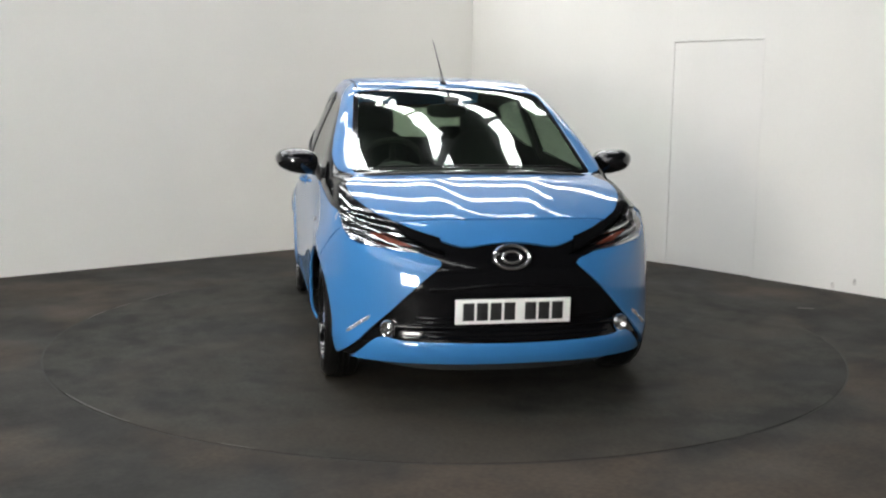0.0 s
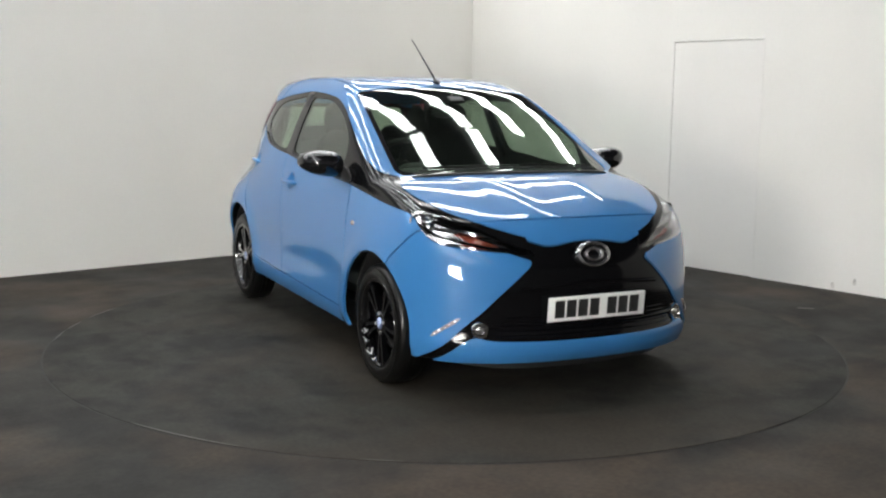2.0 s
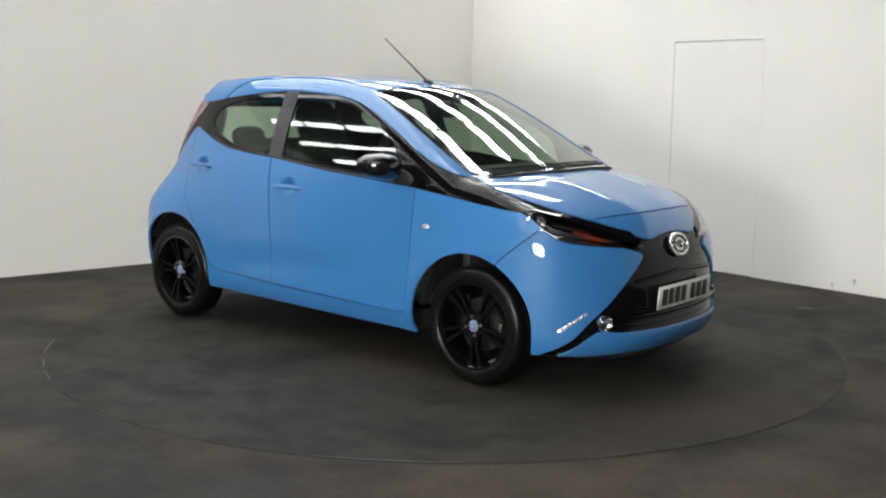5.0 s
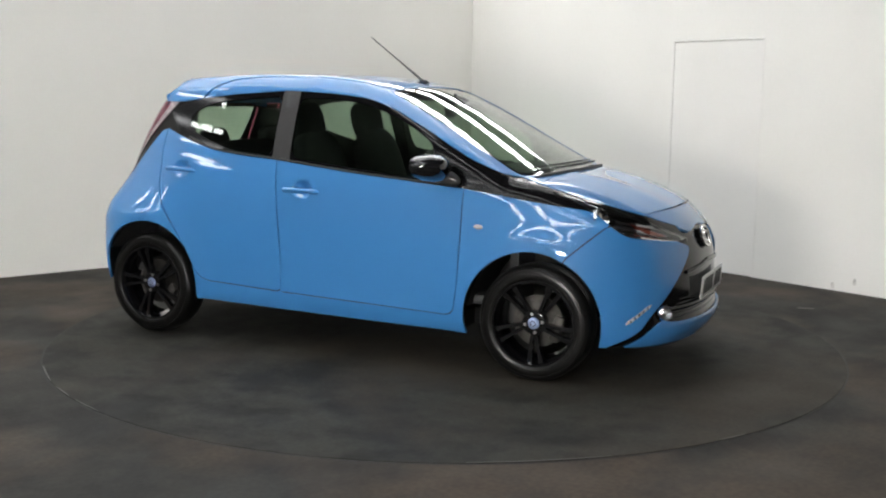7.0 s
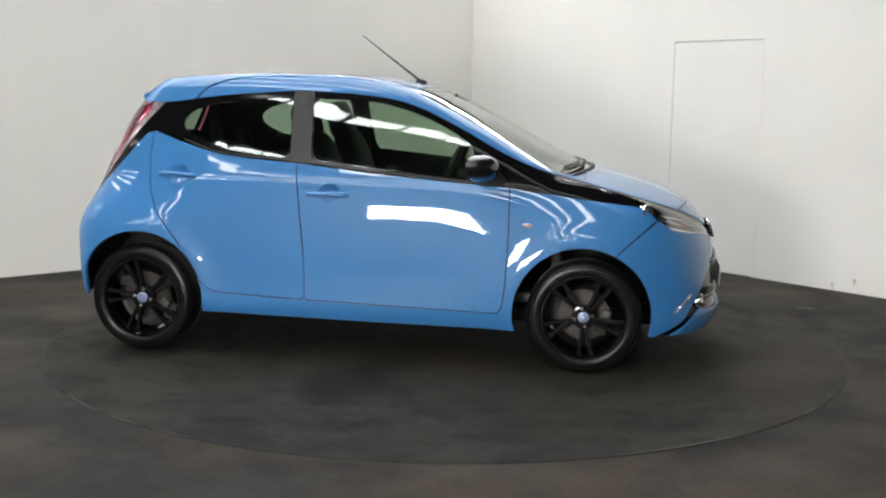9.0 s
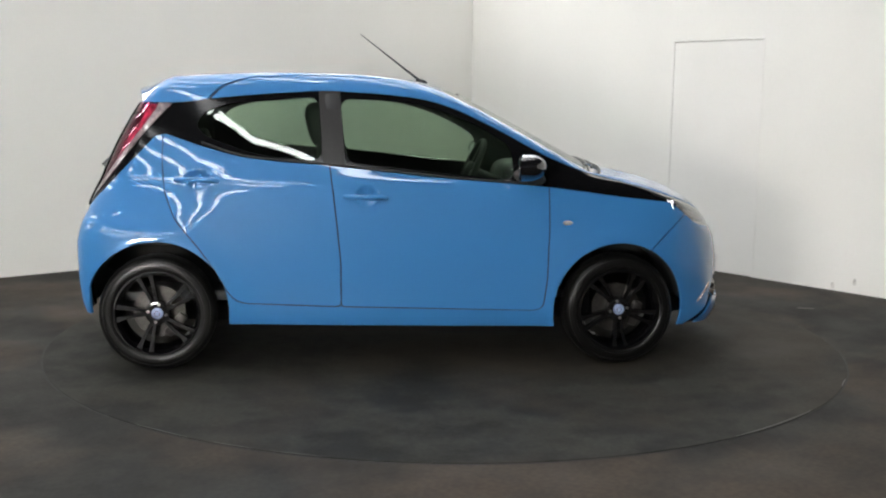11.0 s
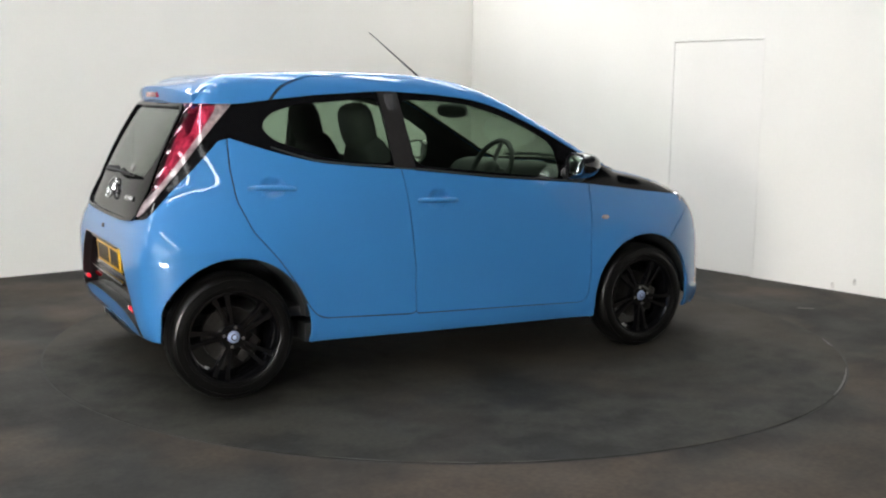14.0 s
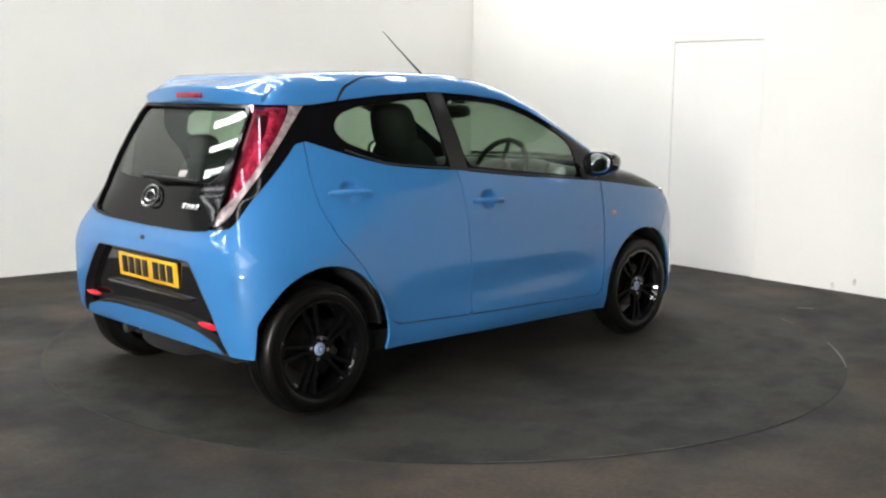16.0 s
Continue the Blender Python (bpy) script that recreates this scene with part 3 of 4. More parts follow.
def build_skin():
    front = lambda v: v[:, 0] > 1.15
    rear = lambda v: v[:, 0] < -0.9
    flank = lambda v: np.abs(v[:, 1]) > 0.3
    rest = net()
    _, rest = split(rest, lambda v: v[:, 2] - curve(SILL, v[:, 0]))
    _, rest = split(rest, arch_cut)
    # lamps, glass and black trim
    lamp, rest = split(rest, seen(rounded(HEADLIGHT, 1), "side", lambda v: (np.abs(v[:, 1]) > 0.27) & front(v)))
    gate, rest = split(rest, seen(rounded(TAILGATE, 1), "end", rear))
    tail, rest = split(rest, seen(LAMP, "side", lambda v: rear(v) & flank(v)))
    trim, rest = split(rest, seen(rounded(TRIM_LINE, 1), "side", flank))
    grille, rest = split(rest, seen(rounded(GRILLE, 1), "end", front))
    screen, rest = split(rest, seen(rounded(SCREEN, 1), "top", lambda v: v[:, 2] > 0.9))
    diffuser, rest = split(rest, seen(DIFFUSER, "end", rear))
    # glazing
    pane_f, trim = split(trim, seen(rounded(PANE_FRONT), "side"))
    pane_r, trim = split(trim, seen(rounded(PANE_REAR), "side"))
    pillar, trim = split(trim, seen([(-0.375, 1.42), (-0.268, 1.42), (-0.240, 1.0), (-0.350, 1.0)], "side"))
    clear, frit = split(screen, seen(rounded(SCREEN, 1), "top", None, -0.028))
    gate, gate_edge = split(gate, seen(rounded(TAILGATE, 1), "end", rear, -0.014))
    gate_glass, gate_black = split(gate, seen(rounded([(-0.2, 1.30), (0.435, 1.30), (0.455, 1.15), (0.42, 0.995), (-0.2, 0.97)], 1), "end"))
    tail_pale, tail_red = split(tail, seen([(-1.54, 0.79), (-1.445, 0.905), (-1.351, 1.025), (-1.26, 1.14), (-1.176, 1.235), (-1.06, 1.35), (-1.165, 1.335), (-1.18, 1.291), (-1.255, 1.19), (-1.345, 1.075), (-1.44, 0.95), (-1.535, 0.83)], "side"))
    # painted panels, each with a shut line round it
    panels = []
    for name, outline, view, where in (("front_bumper", BUMPER, "side", front), ("bonnet", BONNET, "side", front), ("roof", ROOF, "top", lambda v: v[:, 2] > 1.2),
                                       ("front_door", DOOR_FRONT, "side", flank), ("rear_door", DOOR_REAR, "side", flank)):
        out = rounded(outline, 1, 0.012)
        gap = 0.0045 if name == "roof" else 0.0031
        near, rest = split(rest, seen(out, view, where, gap))
        piece, seam = split(near, seen(out, view, where, -gap))
        panels.append((name, piece, seam))
    shell("body", rest, PAINT, car, "bright blue painted body shell", thick=0.014)
    for name, piece, seam in panels:
        for half in (sides(piece) if "door" in name else [piece]):
            shell(name, half, PAINT, car, thick=0.012)
        for strip in pieces(seam):
            shell("shut_line", strip, GAP, car, inset=0.010, thick=0.003)
    for half in sides(lamp):
        shell("headlight", half, LENS, car, "clear headlight with chrome reflectors", thick=0.003, back=LENS)
    for half in sides(tail_red):
        lens = shell("tail_light", half, RED_CLEAR, car, "tall red tail light", thick=0.004, inset=-0.004, back=RED_CLEAR)
        shell("lamp_bowl", half, LAMP_BOWL, lens, "bright bowl behind the red lens, with reflections put into its colour", inset=0.022, thick=0.004)
    for half in sides(tail_pale):
        shell("tail_light_edge", half, TAIL_EDGE, car, "pale smoked tail light edge", thick=0.004, inset=-0.003)
    for half in sides(trim):
        shell("window_surround", half, SURROUND, car, "gloss black window surround", inset=0.003)
    for half in sides(pillar):
        shell("door_pillar", half, SATIN_BLACK, car, "satin black pillar cover", inset=0.002)
    for half in sides(pane_f):
        shell("front_window", half, GLASS, car, inset=0.006, thick=0.004, back=GLASS)
    for half in sides(pane_r):
        shell("rear_window", half, GLASS, car, inset=0.006, thick=0.004, back=GLASS)
    shell("windscreen", clear, GLASS, car, inset=0.004, thick=0.005, back=GLASS)
    shell("screen_edge", frit, GLOSS_BLACK, car, inset=0.004, thick=0.005)
    shell("rear_screen", gate_glass, GLASS, car, inset=0.004, thick=0.005, back=GLASS)
    shell("tailgate", gate_black, SURROUND, car, "gloss black glass tailgate", inset=0.004)
    shell("tailgate_edge", gate_edge, SURROUND, car, inset=-0.011, thick=0.022)
    shell("grille", grille, SURROUND, car, "gloss black cross-shaped grille", inset=0.012)
    diffuser, lip = split(diffuser, seen(DIFFUSER, "end", rear, -0.006))
    shell("insert_lip", lip, SATIN_BLACK, car, thick=0.045)
    shell("rear_bumper_insert", diffuser, GLOSS_BLACK, car, "black rear bumper insert", inset=0.042)
    return lamp


lamp_mesh = build_skin()



def arc(points, steps=6):
    """A smooth line through points (Catmull-Rom)."""
    p = [Vector(points[0])] + [Vector(q) for q in points] + [Vector(points[-1])]
    out = []
    for i in range(1, len(p) - 2):
        for k in range(steps):
            t = k / steps
            out.append(0.5 * ((2 * p[i]) + (p[i + 1] - p[i - 1]) * t + (2 * p[i - 1] - 5 * p[i] + 4 * p[i + 1] - p[i + 2]) * t * t + (3 * p[i] - p[i - 1] - 3 * p[i + 1] + p[i + 2]) * t ** 3))
    out.append(p[-2])
    return out


# ---- wheels ----
def wheel_meshes():
    """Meshes of one wheel; the axle is the local y axis and the outer face looks to -y."""
    R, W = 0.288, 0.084
    tyre = lathe([(0.208, -0.070), (0.212, -0.078), (0.224, -W), (0.245, -W - 0.001), (0.268, -0.078), (0.281, -0.066), (0.286, -0.048), (0.2875, -0.03),
                  (0.2835, -0.029), (0.2835, -0.023), (0.288, -0.022), (0.288, -0.004), (0.284, -0.003), (0.284, 0.003), (0.288, 0.004), (0.288, 0.022), (0.2835, 0.023),
                  (0.2835, 0.029), (0.2875, 0.03), (0.286, 0.048), (0.281, 0.066), (0.245, W), (0.21, 0.075), (0.2, 0.06)], 64, closed=True)
    # two raised lines on the outer sidewall
    for r in (0.228, 0.260):
        lathe([(r, -W + 0.002), (r, -W - 0.0025), (r + 0.004, -W - 0.0025), (r + 0.004, -W + 0.002)], 64, bm=tyre, closed=True)
    rim = lathe([(0.213, -0.081), (0.217, -0.075), (0.210, -0.062), (0.200, -0.056), (0.194, -0.03), (0.185, 0.05), (0.204, 0.07), (0.199, 0.072), (0.178, 0.05), (0.184, -0.03),
                 (0.192, -0.060), (0.199, -0.071), (0.203, -0.081)], 64, closed=True)
    lathe([(0.062, -0.052), (0.058, -0.064), (0.045, -0.067), (0.030, -0.066), (0.030, -0.02), (0.062, -0.02)], 40, bm=rim, closed=True)
    spoke = bmesh.new()
    vs = []
    for r, ang, half, y0, y1 in ((0.048, 0.155, 0.011, -0.064, -0.030), (0.10, 0.178, 0.0105, -0.066, -0.038), (0.16, 0.20, 0.012, -0.067, -0.042), (0.200, 0.22, 0.018, -0.069, -0.046)):
        c, s = math.cos(ang), math.sin(ang)
        vs.append([spoke.verts.new((r * c - off * s, y, r * s + off * c)) for off, y in ((-half, y1), (-half * 0.75, y0), (half * 0.75, y0), (half, y1))])
    for p, q in zip(vs, vs[1:]):
        for j in range(4):
            spoke.faces.new((p[j], p[(j + 1) % 4], q[(j + 1) % 4], q[j]))
    spoke.faces.new(vs[0][::-1])
    spoke.faces.new(vs[-1])
    disc = lathe([(0.03, 0.0), (0.128, 0.0), (0.128, 0.018), (0.03, 0.018)], 48, closed=True)
    caliper = box((0.05, 0.06, 0.13), (0.105, 0.005, 0.0), bevel=0.01)
    cap = lathe([(0.0005, -0.074), (0.012, -0.074), (0.022, -0.0725), (0.027, -0.069), (0.029, -0.064), (0.029, -0.05)], 32)
    mark = lathe([(0.011, -0.0735), (0.011, -0.0755), (0.015, -0.0755), (0.015, -0.0735)], 28, closed=True)
    bolt = lathe([(0.0005, -0.071), (0.006, -0.071), (0.008, -0.068), (0.008, -0.055)], 6)
    return [part(n, b, m) for n, b, m in (("wheel", rim, ALLOY), ("tyre", tyre, RUBBER), ("brake_disc", disc, DARK_STEEL), ("brake_caliper", caliper, DARK_STEEL),
                                          ("centre_cap", cap, CAP_BLUE), ("cap_badge", mark, CHROME), ("spoke", spoke, ALLOY), ("wheel_bolt", bolt, STEEL))]


def fit_wheels():
    rim, *subs = wheel_meshes()
    bolt = subs.pop()
    spoke = subs.pop()
    for k in range(10):
        o = spoke if k == 0 else new("spoke", spoke.data)
        o.parent = rim
        o.matrix_basis = pose(0, 0, 0, 0, 72 * (k // 2) + (0 if k % 2 else 18), 0)
    for o in subs:
        o.parent = rim
    bolts = [bolt] + [new("wheel_bolt", bolt.data) for _ in range(3)]
    for k, o in enumerate(bolts):
        o.parent = rim
        a = math.pi / 2 * k + 0.5
        o.matrix_basis = pose(0.045 * math.cos(a), 0, 0.045 * math.sin(a))
    tagged(rim, "black twin-spoke alloy wheel with a pale blue cap")
    first = True
    for x, y, turn, spin in ((1.17, -0.703, 0, 17), (-1.17, -0.703, 0, 40), (1.17, 0.703, 180, 5), (-1.17, 0.703, 180, 30)):
        m = pose(x, y, 0.288, 0, 0, turn) @ pose(0, 0, 0, 0, spin, 0)
        if first:
            rim.parent = car
            rim.matrix_basis = m
            first = False
        else:
            o = copy_thing(rim, m)
            o.parent = car


fit_wheels()


def arch_liner(cx, cz, r, sign):
    bm = bmesh.new()
    n = 28
    rows = []
    for i in range(n + 1):
        a = radians(7 + (145 if cx < 0 else 166) * i / n)
        c, s = math.cos(a), math.sin(a)
        rows.append([bm.verts.new((cx + q * c, sign * y, cz + q * s)) for q, y in ((r + 0.004, 0.745), (r + 0.004, 0.42), (0.06, 0.42), (0.06, 0.40), (r + 0.02, 0.40), (r + 0.02, 0.745))])
    for p, q in zip(rows, rows[1:]):
        for j in range(6):
            bm.faces.new((p[j], p[(j + 1) % 6], q[(j + 1) % 6], q[j]))
    part("arch_liner", bm, UNDER, car)


for cx, cz, r in ARCH:
    for sign in (-1, 1):
        arch_liner(cx, cz, r, sign)


def underbody():
    bm = slab([(-1.42, -0.50), (-1.42, 0.50), (-0.80, 0.60), (-0.80, 0.70), (0.78, 0.70), (0.78, 0.58), (1.50, 0.52), (1.72, 0.36), (1.72, -0.36), (1.50, -0.52), (0.78, -0.58), (0.78, -0.70), (-0.80, -0.70), (-0.80, -0.60)][::-1], 0.215, 0.30)
    part("underbody", bm, UNDER, car, "dark underbody", smooth=False)
    for x in (1.17, -1.17):
        part("axle", tube([(x, -0.62, 0.28), (x, 0.62, 0.28)], 0.03), UNDER, car)
    # air dam under the nose
    pts = arc([(1.60, -0.55, 0.185), (1.735, -0.36, 0.178), (1.775, 0, 0.175), (1.735, 0.36, 0.178), (1.60, 0.55, 0.185)], 8)
    bm = bmesh.new()
    rows = [[bm.verts.new((p.x + dx, p.y, p.z + dz)) for dx, dz in ((0, -0.02), (0.012, 0.035), (-0.04, 0.045), (-0.02, -0.02))] for p in pts]
    for p, q in zip(rows, rows[1:]):
        for j in range(4):
            bm.faces.new((p[j], p[(j + 1) % 4], q[(j + 1) % 4], q[j]))
    bm.faces.new(rows[0])
    bm.faces.new(rows[-1][::-1])
    part("air_dam", bm, TRIM, car, "black plastic air dam under the bumper")
    part("exhaust_pipe", tube(arc([(-0.9, 0.30, 0.24), (-1.25, 0.30, 0.25), (-1.42, 0.28, 0.262), (-1.52, 0.28, 0.258)]), [0.022] * 18 + [0.024]), STEEL, car, "bare steel exhaust pipe")
    part("rear_silencer", blob((0.12, 0.24, 0.075), (-1.38, 0.02, 0.25), power=0.7), UNDER, car)


underbody()


# ---- front end ----
def plate(name, x, z, tilt, mat, heading, label):
    """A number plate whose characters are plain dark bars."""
    m = pose(x, 0, z, 0, tilt, 0) @ pose(0, 0, 0, 0, 0, heading)
    p = part(name, box((0.008, 0.52, 0.112), bevel=0.003), mat, car, label)
    p.matrix_basis = m
    y = -0.2255
    for i in range(7):
        w = 0.05
        bar = part("bar", box((0.003, w, 0.079), (0.0045, y + w / 2, 0), bevel=0.001), INK, p)
        y += w + (0.044 if i == 3 else 0.0113)
    return p


plate("front_number_plate", 1.868, 0.442, 4, PLATE_WHITE, 0, "white front number plate with black bars")
plate("rear_number_plate", -1.548, 0.582, -4, PLATE_YELLOW, 180, "yellow rear number plate with black bars")


def oval(name, x, z, ry, rz, tilt, heading, bar):
    """A plain chrome oval ring with a smaller oval ring inside."""
    bm = bmesh.new()
    for cy, cz, a, b in ((0, 0, ry, rz), (0, 0, ry * 0.52, rz * 0.50)):
        pts = [(0, cy + a * math.cos(t), cz + b * math.sin(t)) for t in np.linspace(0, 2 * math.pi, 41)]
        tube(pts, bar, 8, bm)
    ob = part(name, bm, BADGE, car, "chrome oval badge")
    ob.matrix_basis = pose(x, 0, z, 0, tilt, 0) @ pose(0, 0, 0, 0, 0, heading)
    return ob


oval("front_badge", 1.826, 0.674, 0.080, 0.052, -18, 0, 0.008)
oval("rear_badge", -1.524, 0.912, 0.066, 0.050, 24, 180, 0.0055)
part("badge_base", blob((0.012, 0.087, 0.058), (1.812, 0, 0.674), (0, -18, 0)), GLOSS_BLACK, car)


def ridge(name, points, radius, mat, label="", n=10):
    return part(name, tube(arc(points), radius, n), mat, car, label)


# the black grille's bars and the lower intake mesh
for k in range(5):
    z = 0.325 + k * 0.02
    pts = [skin_at(None, s, z, 1) + Vector((-0.014, 0, 0)) for s in np.linspace(-0.47 + k * 0.012, 0.47 - k * 0.012, 13)]
    part("grille_bar", tube(pts, 0.0045, 6), SURROUND, car)
ridge("grille_ridge", [skin_at(None, s, 0.555 - 0.02 * abs(s) / 0.3, 1) + Vector((-0.008, 0, 0)) for s in np.linspace(-0.36, 0.36, 9)], 0.009, SURROUND)
ridge("grille_ridge", [skin_at(None, s, 0.365, 1) + Vector((-0.010, 0, 0)) for s in np.linspace(-0.50, 0.50, 9)], 0.012, SURROUND)

for sign in (-1, 1):
    # fog lamps
    p = skin_at(None, sign * 0.535, 0.352, 1)
    m = pose(p.x - 0.006, p.y, p.z, 0, 0, sign * 22)
    fog = part("fog_lamp", lathe([(0.040, -0.02), (0.040, 0.006), (0.036, 0.012), (0.032, 0.004), (0.02, -0.010), (0.004, -0.016)], 32), CHROME, car, "small round fog lamp with a chrome bowl")
    fog.matrix_basis = m @ pose(0, 0, 0, 0, 0, -90)
    o = part("fog_lens", blob((0.012, 0.034, 0.034), (0.0, 0, 0), u=24, v=12), LENS, fog)
    o.matrix_basis = pose(0, 0.004, 0, 0, 0, 90)
    o = part("fog_bulb", blob((0.022, 0.016, 0.022), (0.0, -0.006, 0), u=16, v=10), CHROME, fog)
    # running light strips: five small cells in a pale bar
    a, b = skin_at(None, sign * 0.708, 0.315, 1), skin_at(None, sign * 0.612, 0.402, 1)
    na = (skin_normal(a) + skin_normal(b)).normalized()
    strip = part("running_light", tube([a + (b - a) * k / 8 + skin_normal(a + (b - a) * k / 8) * -0.002 for k in range(9)], [0.004] + [0.011] * 7 + [0.004], 8), PALE_LENS, car, "slim pale running light strip")
    for k in range(5):
        q = a + (b - a) * (k + 1) / 6
        part("light_cell", blob((0.0065, 0.0065, 0.0065), q + skin_normal(q) * 0.006, u=10, v=6), CHROME, strip)
    # headlight inside: bowl, projector, chrome fins and a bar coloured like a red reflection
for half, sign in zip(sides(lamp_mesh), (-1, 1)):
    lampbody = shell("headlight_bowl", half, GLOSS_BLACK, car, "dark headlight bowl with chrome fins", inset=0.05, thick=0.004, back=GLOSS_BLACK)

    def inside(x, z, deep=0.03):
        q = skin_at(x, None, z, sign)
        return q - skin_normal(q) * deep
    q = inside(1.475, 0.825, 0.035)
    d = Vector((0.9, sign * 0.42, 0.1)).normalized()
    turn = d.to_track_quat("Y", "Z").to_matrix().to_4x4()
    o = part("projector", lathe([(0.048, -0.03), (0.050, 0.01), (0.045, 0.016), (0.038, 0.008), (0.030, 0.0), (0.002, 0.012)], 28), CHROME, lampbody)
    o.matrix_basis = Matrix.Translation(q) @ turn
    for k, (z0, z1, mat) in enumerate(((0.760, 0.702, REFLECTOR), (0.790, 0.725, REFLECTOR), (0.815, 0.750, CHROME))):
        pts = [inside(1.54 + 0.20 * t, z0 + (z1 - z0) * t, 0.022 + 0.004 * k) for t in np.linspace(0, 1, 7)]
        part("fin", tube(pts, [0.004, 0.011, 0.013, 0.012, 0.010, 0.007, 0.003], 8), mat, lampbody, "bright chrome fin")
    pts = [inside(1.30 + 0.27 * t, 0.900 - 0.155 * t, 0.016) for t in np.linspace(0, 1, 8)]
    part("fin", tube(pts, [0.003, 0.007, 0.010, 0.013, 0.015, 0.016, 0.013, 0.006], 8), REFLECTOR, lampbody, "bright chrome fin")
    pts = [inside(1.58 + 0.18 * t, 0.738 - 0.045 * t, 0.014) for t in np.linspace(0, 1, 8)]
    part("fin", tube(pts, [0.010, 0.013, 0.013, 0.012, 0.010, 0.008, 0.006, 0.003], 8), CHROME, lampbody, "bright chrome fin")
    pts = [inside(1.62 + 0.11 * t, 0.772 - 0.05 * t, 0.02) for t in np.linspace(0, 1, 5)]
    part("red_glint", tube(pts, [0.004, 0.012, 0.014, 0.011, 0.004], 8), RED_GLINT, lampbody, "reddish bar standing in for a reflection in the headlight")

# wiper arms and the black cowl below the windscreen
pts = [skin_at(1.176 - 0.27 * s * s, s, None) + Vector((0, 0, 0.002)) for s in np.linspace(-0.57, 0.57, 17)]
part("cowl", tube(pts, [0.004] + [0.011] * 15 + [0.004], 8), TRIM, car, "black plastic cowl below the windscreen")
for y0, y1 in ((-0.52, 0.03), (0.0, 0.50)):
    pts = [skin_at(1.135 - 0.27 * s * s, s, None) + Vector((0, 0, 0.014)) for s in np.linspace(y0, y1, 9)]
    arm = part("wiper_arm", tube(pts, [0.006] * 9, 6), TRIM, car, "black windscreen wiper")
    pts = [skin_at(1.105 - 0.27 * s * s, s, None) + Vector((0, 0, 0.008)) for s in np.linspace(y0 + 0.03, y1 - 0.02, 9)]
    part("wiper_blade", tube(pts, 0.006, 6), RUBBER, arm)

# ---- sides ----
for sign in (-1, 1):
    # door mirrors
    c = Vector((0.662, sign * 0.874, 1.026))
    bm = bmesh.new()
    vs = bmesh.ops.create_uvsphere(bm, u_segments=32, v_segments=20, radius=1)["verts"]
    for w in vs:
        x, y, z = w.co
        y2 = math.copysign(abs(y) ** 0.8, y)
        back = -0.035 - 0.012 * (abs(x)) if x < 0 else 0.085 * x
        out = 0.112 * y2
        w.co = Vector((max(back, -0.047) if x < 0 else back, out, (0.066 - 0.010 * y2 * sign) * math.copysign(abs(z) ** 0.85, z) + 0.010 * y2 * sign))
        w.co.x -= 0.03 * max(0, y2 * sign) ** 2
    bmesh.ops.translate(bm, verts=vs, vec=c)
    mirror = part("door_mirror", bm, GLOSS_BLACK, car, "gloss black door mirror")
    part("mirror_glass", blob((0.004, 0.085, 0.050), c + Vector((-0.050, sign * 0.004, 0.002)), (0, 0, sign * 8), power=0.85), MIRROR, mirror, "mirror glass")
    part("mirror_stalk", tube(arc([(0.67, sign * 0.74, 0.965), (0.66, sign * 0.79, 0.975), (0.645, sign * 0.84, 1.0)]), [0.032, 0.03, 0.028, 0.026] + [0.024] * 9, 10), SATIN_BLACK, mirror)
    part("mirror_base", blob((0.085, 0.016, 0.040), (0.685, sign * 0.765, 0.972), (0, 12, sign * -4)), SATIN_BLACK, mirror)
    # door handles: a bar over a scooped cup
    for x, z in ((-0.145, 0.868), (-0.972, 0.943)):
        fore, aft = skin_at(x + 0.11, None, z, sign), skin_at(x - 0.11, None, z, sign)
        n = (skin_normal(fore) + skin_normal(aft)).normalized()

        def beside(dx, dz=0.0):
            q = aft + (fore - aft) * ((dx + 0.11) / 0.22)
            return Vector((q.x, q.y, z + dz))
        bar = [beside(dx, -0.02 * dx) + n * o for dx, o in ((-0.105, 0.002), (-0.085, 0.018), (-0.04, 0.026), (0.03, 0.027), (0.075, 0.022), (0.10, 0.014), (0.112, 0.002))]
        h = part("door_handle", tube(arc(bar, 4), [0.006, 0.009, 0.011, 0.012, 0.0125] + [0.013] * 14 + [0.012, 0.011, 0.010, 0.009, 0.008, 0.006], 10), PAINT, car)
        part("handle_lock", blob((0.016, 0.010, 0.012), beside(0.085, -0.002) + n * 0.014, u=12, v=8), PAINT, h)
    # side indicator on the wing
    p = skin_at(0.882, None, 0.743, sign)
    o = part("side_indicator", blob((0.026, 0.008, 0.013), p, (0, 0, 0), u=16, v=10), PALE_LENS, car, "small clear side indicator")
    # black seal below the windows
    pts = [skin_at(x, None, float(curve([(-0.98, 1.140), (-0.732, 1.066), (-0.32, 1.030), (0.137, 0.982), (0.76, 0.933)], np.array([x]))[0]), sign) + Vector((0, sign * 0.001, 0)) for x in np.linspace(-0.95, 0.74, 18)]
    part("window_seal", tube(pts, 0.0055, 6), TRIM, car)

# aerial
part("aerial", tube([(0.19, -0.005, 1.448), (0.17, -0.005, 1.470), (0.08, -0.005, 1.537), (-0.147, -0.008, 1.708)], [0.013, 0.007, 0.0048, 0.0022], 8), TRIM, car, "thin black roof aerial")
part("aerial_base", blob((0.035, 0.018, 0.014), (0.195, -0.005, 1.452), (0, 12, 0)), TRIM, car)

